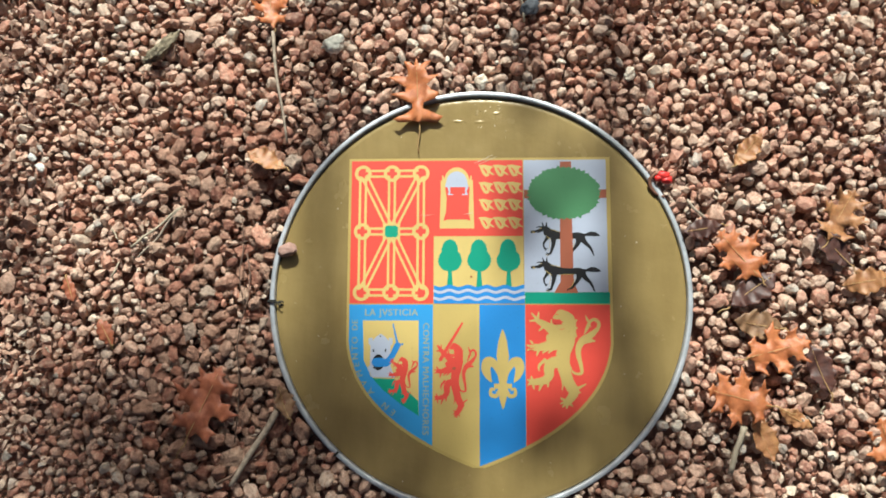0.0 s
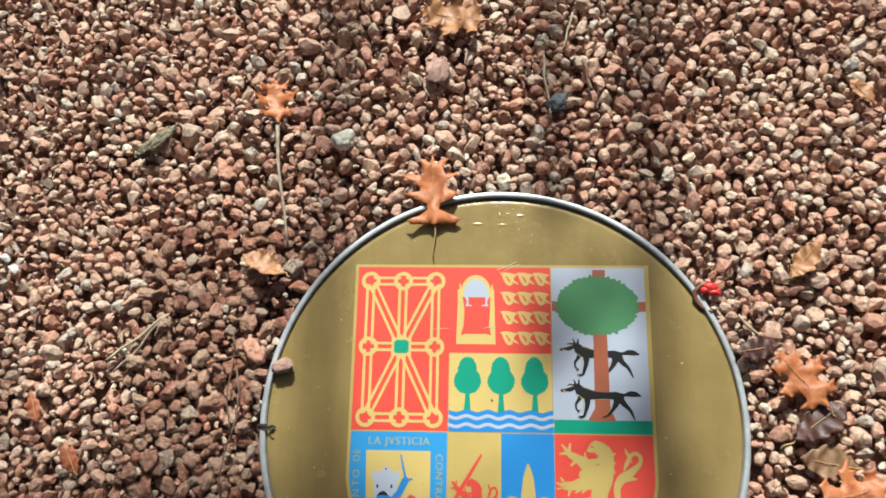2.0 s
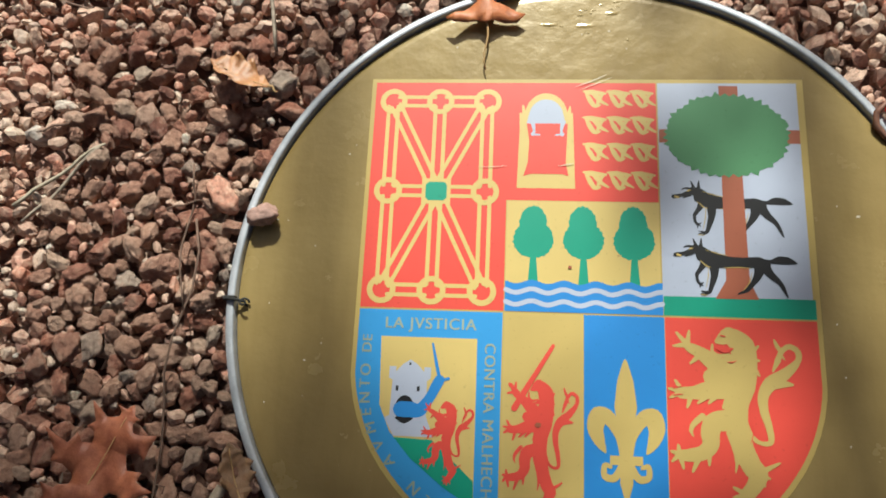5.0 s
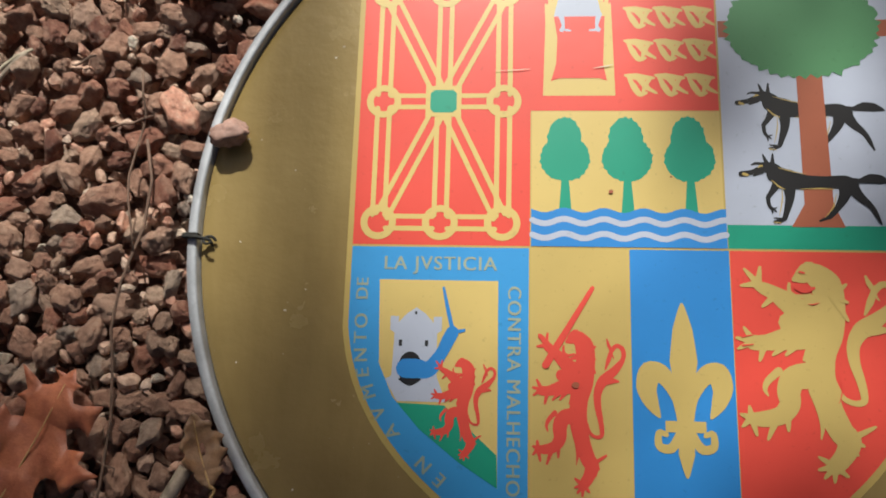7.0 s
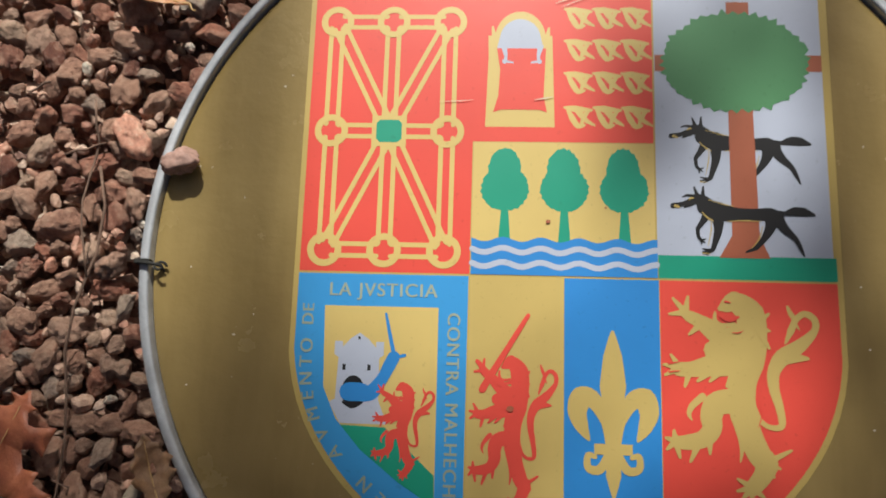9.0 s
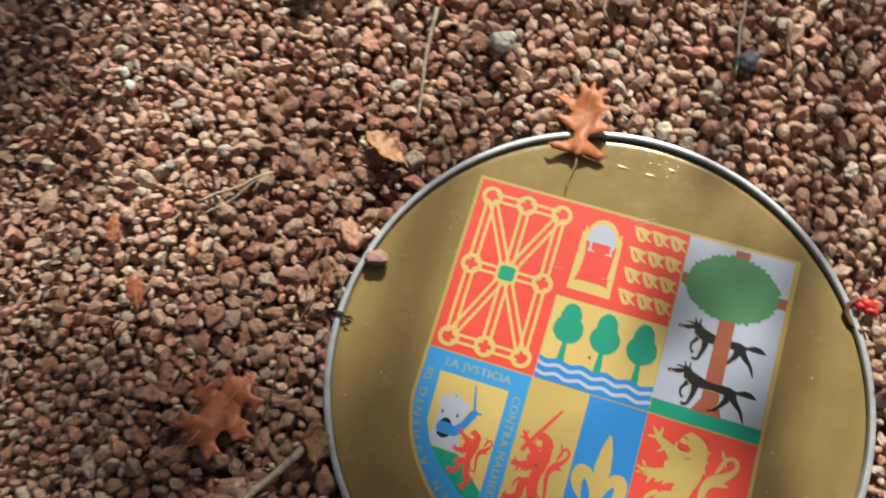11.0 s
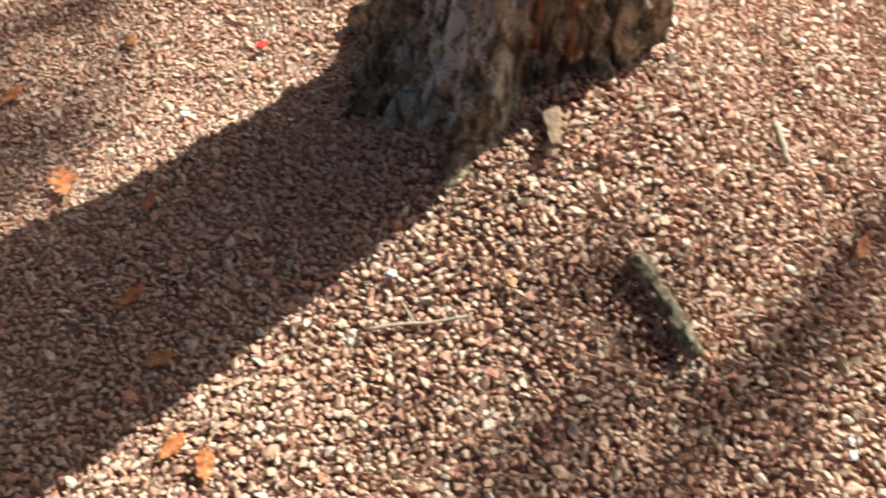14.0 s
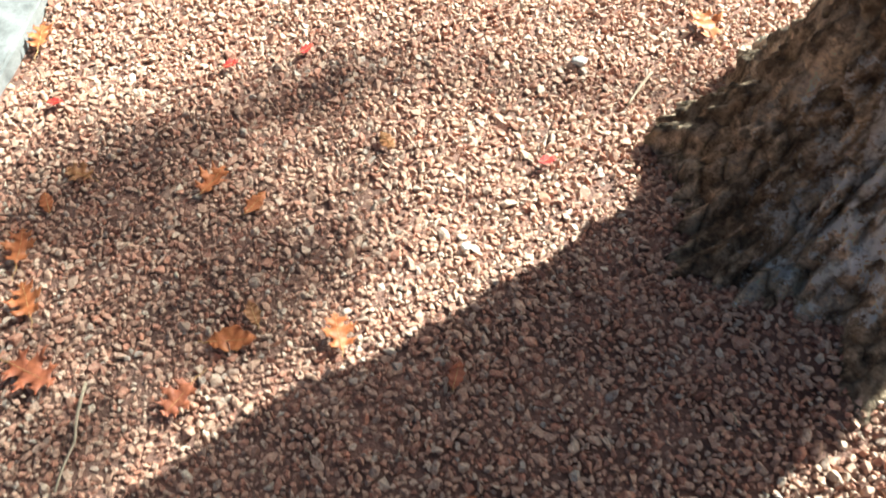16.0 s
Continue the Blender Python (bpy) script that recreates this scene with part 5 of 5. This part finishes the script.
def build_cord():
    """A red knot with a brown cord, tied round the rim."""
    bm = bmesh.new()
    for k, (x, y, r) in enumerate(((0.006, 0.003, 0.0075), (0.010, -0.004, 0.0068), (0.0, -0.001, 0.0055))):
        b2 = rock(random.Random(k + 2), 3, 0.8, 6)
        for v in b2.verts:
            v.co = v.co * r + Vector((x, y, 0.011))
        me = bpy.data.meshes.new("lump")
        b2.to_mesh(me)
        b2.free()
        bm.from_mesh(me)
        bpy.data.meshes.remove(me)
    m = pose(0.2545, 0.1665, 0.0)
    root = thing("cord_knot", bm, M["red_cord"], m, "bright red knot tied to the plaque's rim", "cord", smooth=True)
    bm = bmesh.new()
    tube(bm, [(0.004, 0.006, 0.012), (-0.006, 0.005, 0.012), (-0.0125, -0.001, 0.008), (-0.0125, -0.011, 0.004), (-0.006, -0.020, 0.003), (0.003, -0.026, 0.0035), (0.007, -0.0265, 0.008)],
         [0.0012, 0.002, 0.0027, 0.003, 0.0028, 0.0022, 0.0014], 8)
    part("loop", bm, M["brown_cord"], root, "loop of brown cord", True)
    bm = bmesh.new()
    tube(bm, [(0.012, 0.004, 0.014), (0.022, 0.010, 0.016), (0.030, 0.017, 0.015), (0.033, 0.027, 0.013)], [0.0006] * 4, 5)
    part("loose_end", bm, M["dark_twig"], root, "thin loose end", True)


build_log()
build_cord()


def build_litter():
    """Tiny straws, bark crumbs and stalks strewn on the gravel."""
    rng = random.Random(77)
    for name, material, count, label in (("dry_straw", "straw", 90, "tiny pale straws strewn over the gravel"), ("bark_crumbs", "dark_twig", 110, "tiny brown stalks and bark crumbs on gravel")):
        bm = bmesh.new()
        k = 0
        while k < count:
            x, y = rng.uniform(-2.7, 0.6), rng.uniform(-0.95, 0.8)
            if math.hypot(x, y) < 0.33 or math.hypot(x - TRUNK.x, y - TRUNK.y) < 0.5 or (x > -0.7 and y < -0.4) or (x < -2.3 and y < -0.6):
                continue
            a, n = rng.uniform(0, 6.283), rng.uniform(0.010, 0.034)
            z = float(lie(x, y)) + 0.005
            pts = bent((x, y, z + rng.uniform(0, 0.004)), (x + n * math.cos(a), y + n * math.sin(a), z + rng.uniform(0, 0.006)), 5, 0.010, k)
            r = rng.uniform(0.0005, 0.0013)
            tube(bm, pts, [r, r * 1.1, r, r * 0.9, r * 0.6], 5)
            k += 1
        tagged(thing(name, bm, M[material], Matrix.Identity(4), label, "litter", smooth=True), kind="stuff")


build_litter()


# ---- gravel, last ----
def scatter():
    """Top stones, packed without crowding: x, y, radius."""
    rng = random.Random(11)
    cell, grid, out = 0.028, {}, []

    def mean(x):
        return 0.0061 + 0.0013 * float(smoothstep((x + 0.95) / 0.5)) + 0.0008 * float(smoothstep((x + 0.55) / 0.15))
    for stage, (low, high, tries) in enumerate(((1.5, 2.1, 4200), (1.05, 1.5, 30000), (0.75, 1.1, 95000), (0.5, 0.75, 120000))):
        for _ in range(tries):
            x, y = rng.uniform(-3.0, 0.78), rng.uniform(-1.15, 1.2)
            if x > -0.75 and not -0.50 < y < 0.95:
                continue
            if x > 0.0 and y > 0.72 or x < -1.9 and y > 0.98:
                continue
            if x < -2.3 and (Vector((x, y)) - EDGE_A).dot(Vector((-0.652, -0.758))) > 0.015:
                continue
            if y < -0.75 and x > -1.3:
                continue
            if min(x + 3.0, 0.78 - x, y + 1.15, 1.2 - y) < 0.06 * rng.random():
                continue
            if stage == 0 and x > -0.7 and rng.random() < 0.75:
                continue
            r = mean(x) * rng.uniform(low, high)
            d = math.hypot(x, y)
            if d < RADIUS + 0.72 * r or math.hypot(x - TRUNK.x, y - TRUNK.y) < 0.22:
                continue
            i, j = int(x // cell), int(y // cell)
            free = True
            for a in (i - 1, i, i + 1):
                for b in (j - 1, j, j + 1):
                    for (u, v, q) in grid.get((a, b), ()):
                        need = 0.76 * (q + r)
                        if (u - x) ** 2 + (v - y) ** 2 < need * need:
                            free = False
                            break
                    if not free:
                        break
                if not free:
                    break
            if free:
                grid.setdefault((i, j), []).append((x, y, r))
                out.append((x, y, r))
    return out


def turned(rng, tilt):
    return np.array(Euler((rng.gauss(0, tilt), rng.gauss(0, tilt), rng.uniform(0, 6.283))).to_matrix())


def joined(name, shapes, rows, material, parent):
    """One mesh of many stones: rows of place, turn and size."""
    verts, tris, soft, at = [], [], [], 0
    for n, (place, turn, size) in enumerate(rows):
        v, f = shapes[n % len(shapes)]
        verts.append((v * size) @ turn.T + place)
        tris.append(f + at)
        soft.append(np.full(len(f), len(v) > 200))
        at += len(v)
    verts, tris = np.concatenate(verts), np.concatenate(tris)
    me = bpy.data.meshes.new(name)
    me.vertices.add(len(verts))
    me.vertices.foreach_set("co", verts.astype(np.float32).ravel())
    me.loops.add(3 * len(tris))
    me.loops.foreach_set("vertex_index", tris.astype(np.int32).ravel())
    me.polygons.add(len(tris))
    me.polygons.foreach_set("loop_start", np.arange(0, 3 * len(tris), 3, dtype=np.int32))
    me.update(calc_edges=True)
    me.polygons.foreach_set("use_smooth", np.concatenate(soft))
    me.materials.append(material)
    ob = new(name, me)
    ob.parent = parent
    return tagged(ob, kind="stuff")


def shapes_of(level, count, seed, flat):
    out = []
    for k in range(count):
        bm = chip(random.Random(seed + k), level, flat)
        bm.verts.index_update()
        v = np.array([q.co[:] for q in bm.verts])
        f = np.array([[q.index for q in face.verts] for face in bm.faces])
        bm.free()
        out.append((v, f))
    return out


def lumps_of(level, count, seed, flat):
    """Rounded, dented stones as arrays of corners and triangles."""
    out = []
    for k in range(count):
        bm = rock(random.Random(seed + k), level, flat, 13)
        bm.verts.index_update()
        out.append((np.array([q.co[:] for q in bm.verts]), np.array([[q.index for q in face.verts] for face in bm.faces])))
        bm.free()
    return out


def build_gravel():
    root = tagged(new("gravel_bed"), "loose reddish-brown granite gravel with pale and grey stones", "gravel", kind="structure")
    rng = random.Random(5)
    near, rest = [], []
    for x, y, r in scatter():
        z = float(lie(x, y)) - (0.25 + 0.20 * fines(x)) * r + rng.uniform(-0.35 - 0.35 * (1 - fines(x)), 0.32) * r
        row = (x, y, z, r)
        if -0.475 < x < -0.22 and -0.27 < y < 0.25 and len(near) < 300:
            near.append(row)
        else:
            rest.append(row)
    meshes = [finish(rock(random.Random(70 + k), 4, 0.88, 13), "stone", M["stone"], True) for k in range(14)]
    for n, (x, y, z, r) in enumerate(near):
        ob = new("stone", meshes[n % 14])
        ob.parent = root
        ob.matrix_world = Matrix.Translation((x, y, z)) @ Matrix(turned(rng, 0.5).tolist()).to_4x4() @ Matrix.Diagonal((r * rng.uniform(0.85, 1.25), r * rng.uniform(0.8, 1.1), r * rng.uniform(0.75, 1.15), 1))
    def rows_of(some, long):
        out = [(np.array((x, y, z)), turned(rng, 0.7), r * np.array((rng.uniform(0.80, long), rng.uniform(0.72, 1.1), rng.uniform(0.7, 1.2)))) for x, y, z, r in some]
        rng.shuffle(out)
        return out
    close = [q for q in rest if q[0] > -0.62 and -0.36 < q[1] < 0.62]
    far = [q for q in rest if not (q[0] > -0.62 and -0.36 < q[1] < 0.62)]
    joined("stones", lumps_of(3, 14, 200, 0.88) + lumps_of(2, 46, 640, 0.86) + shapes_of(20, 8, 900, 0.85), rows_of(close, 1.15), M["gravel"], root)
    joined("stones", shapes_of(11, 34, 200, 0.70) + shapes_of(14, 40, 300, 0.84) + shapes_of(20, 14, 400, 0.78) + lumps_of(2, 5, 600, 0.80), rows_of(far, 1.3), M["gravel"], root)
    below = []
    step = 0.0135
    for i in range(int(3.8 / step)):
        for j in range(int(2.35 / step)):
            x, y = -3.0 + (i + rng.random()) * step, -1.15 + (j + rng.random()) * step
            if math.hypot(x, y) < RADIUS + 0.012 or math.hypot(x - TRUNK.x, y - TRUNK.y) < 0.2:
                continue
            if x > -0.75 and not -0.50 < y < 0.95:
                continue
            if x < -2.3 and (Vector((x, y)) - EDGE_A).dot(Vector((-0.652, -0.758))) > 0.0:
                continue
            below.append((np.array((x, y, float(lie(x, y)) - 0.0195 + 0.0115 * fines(x) + rng.uniform(-0.003, 0.003))), turned(rng, 0.6), rng.uniform(0.006, 0.0095)))
    joined("under_stones", shapes_of(9, 30, 500, 0.8), below, M["gravel"], root)


build_gravel()
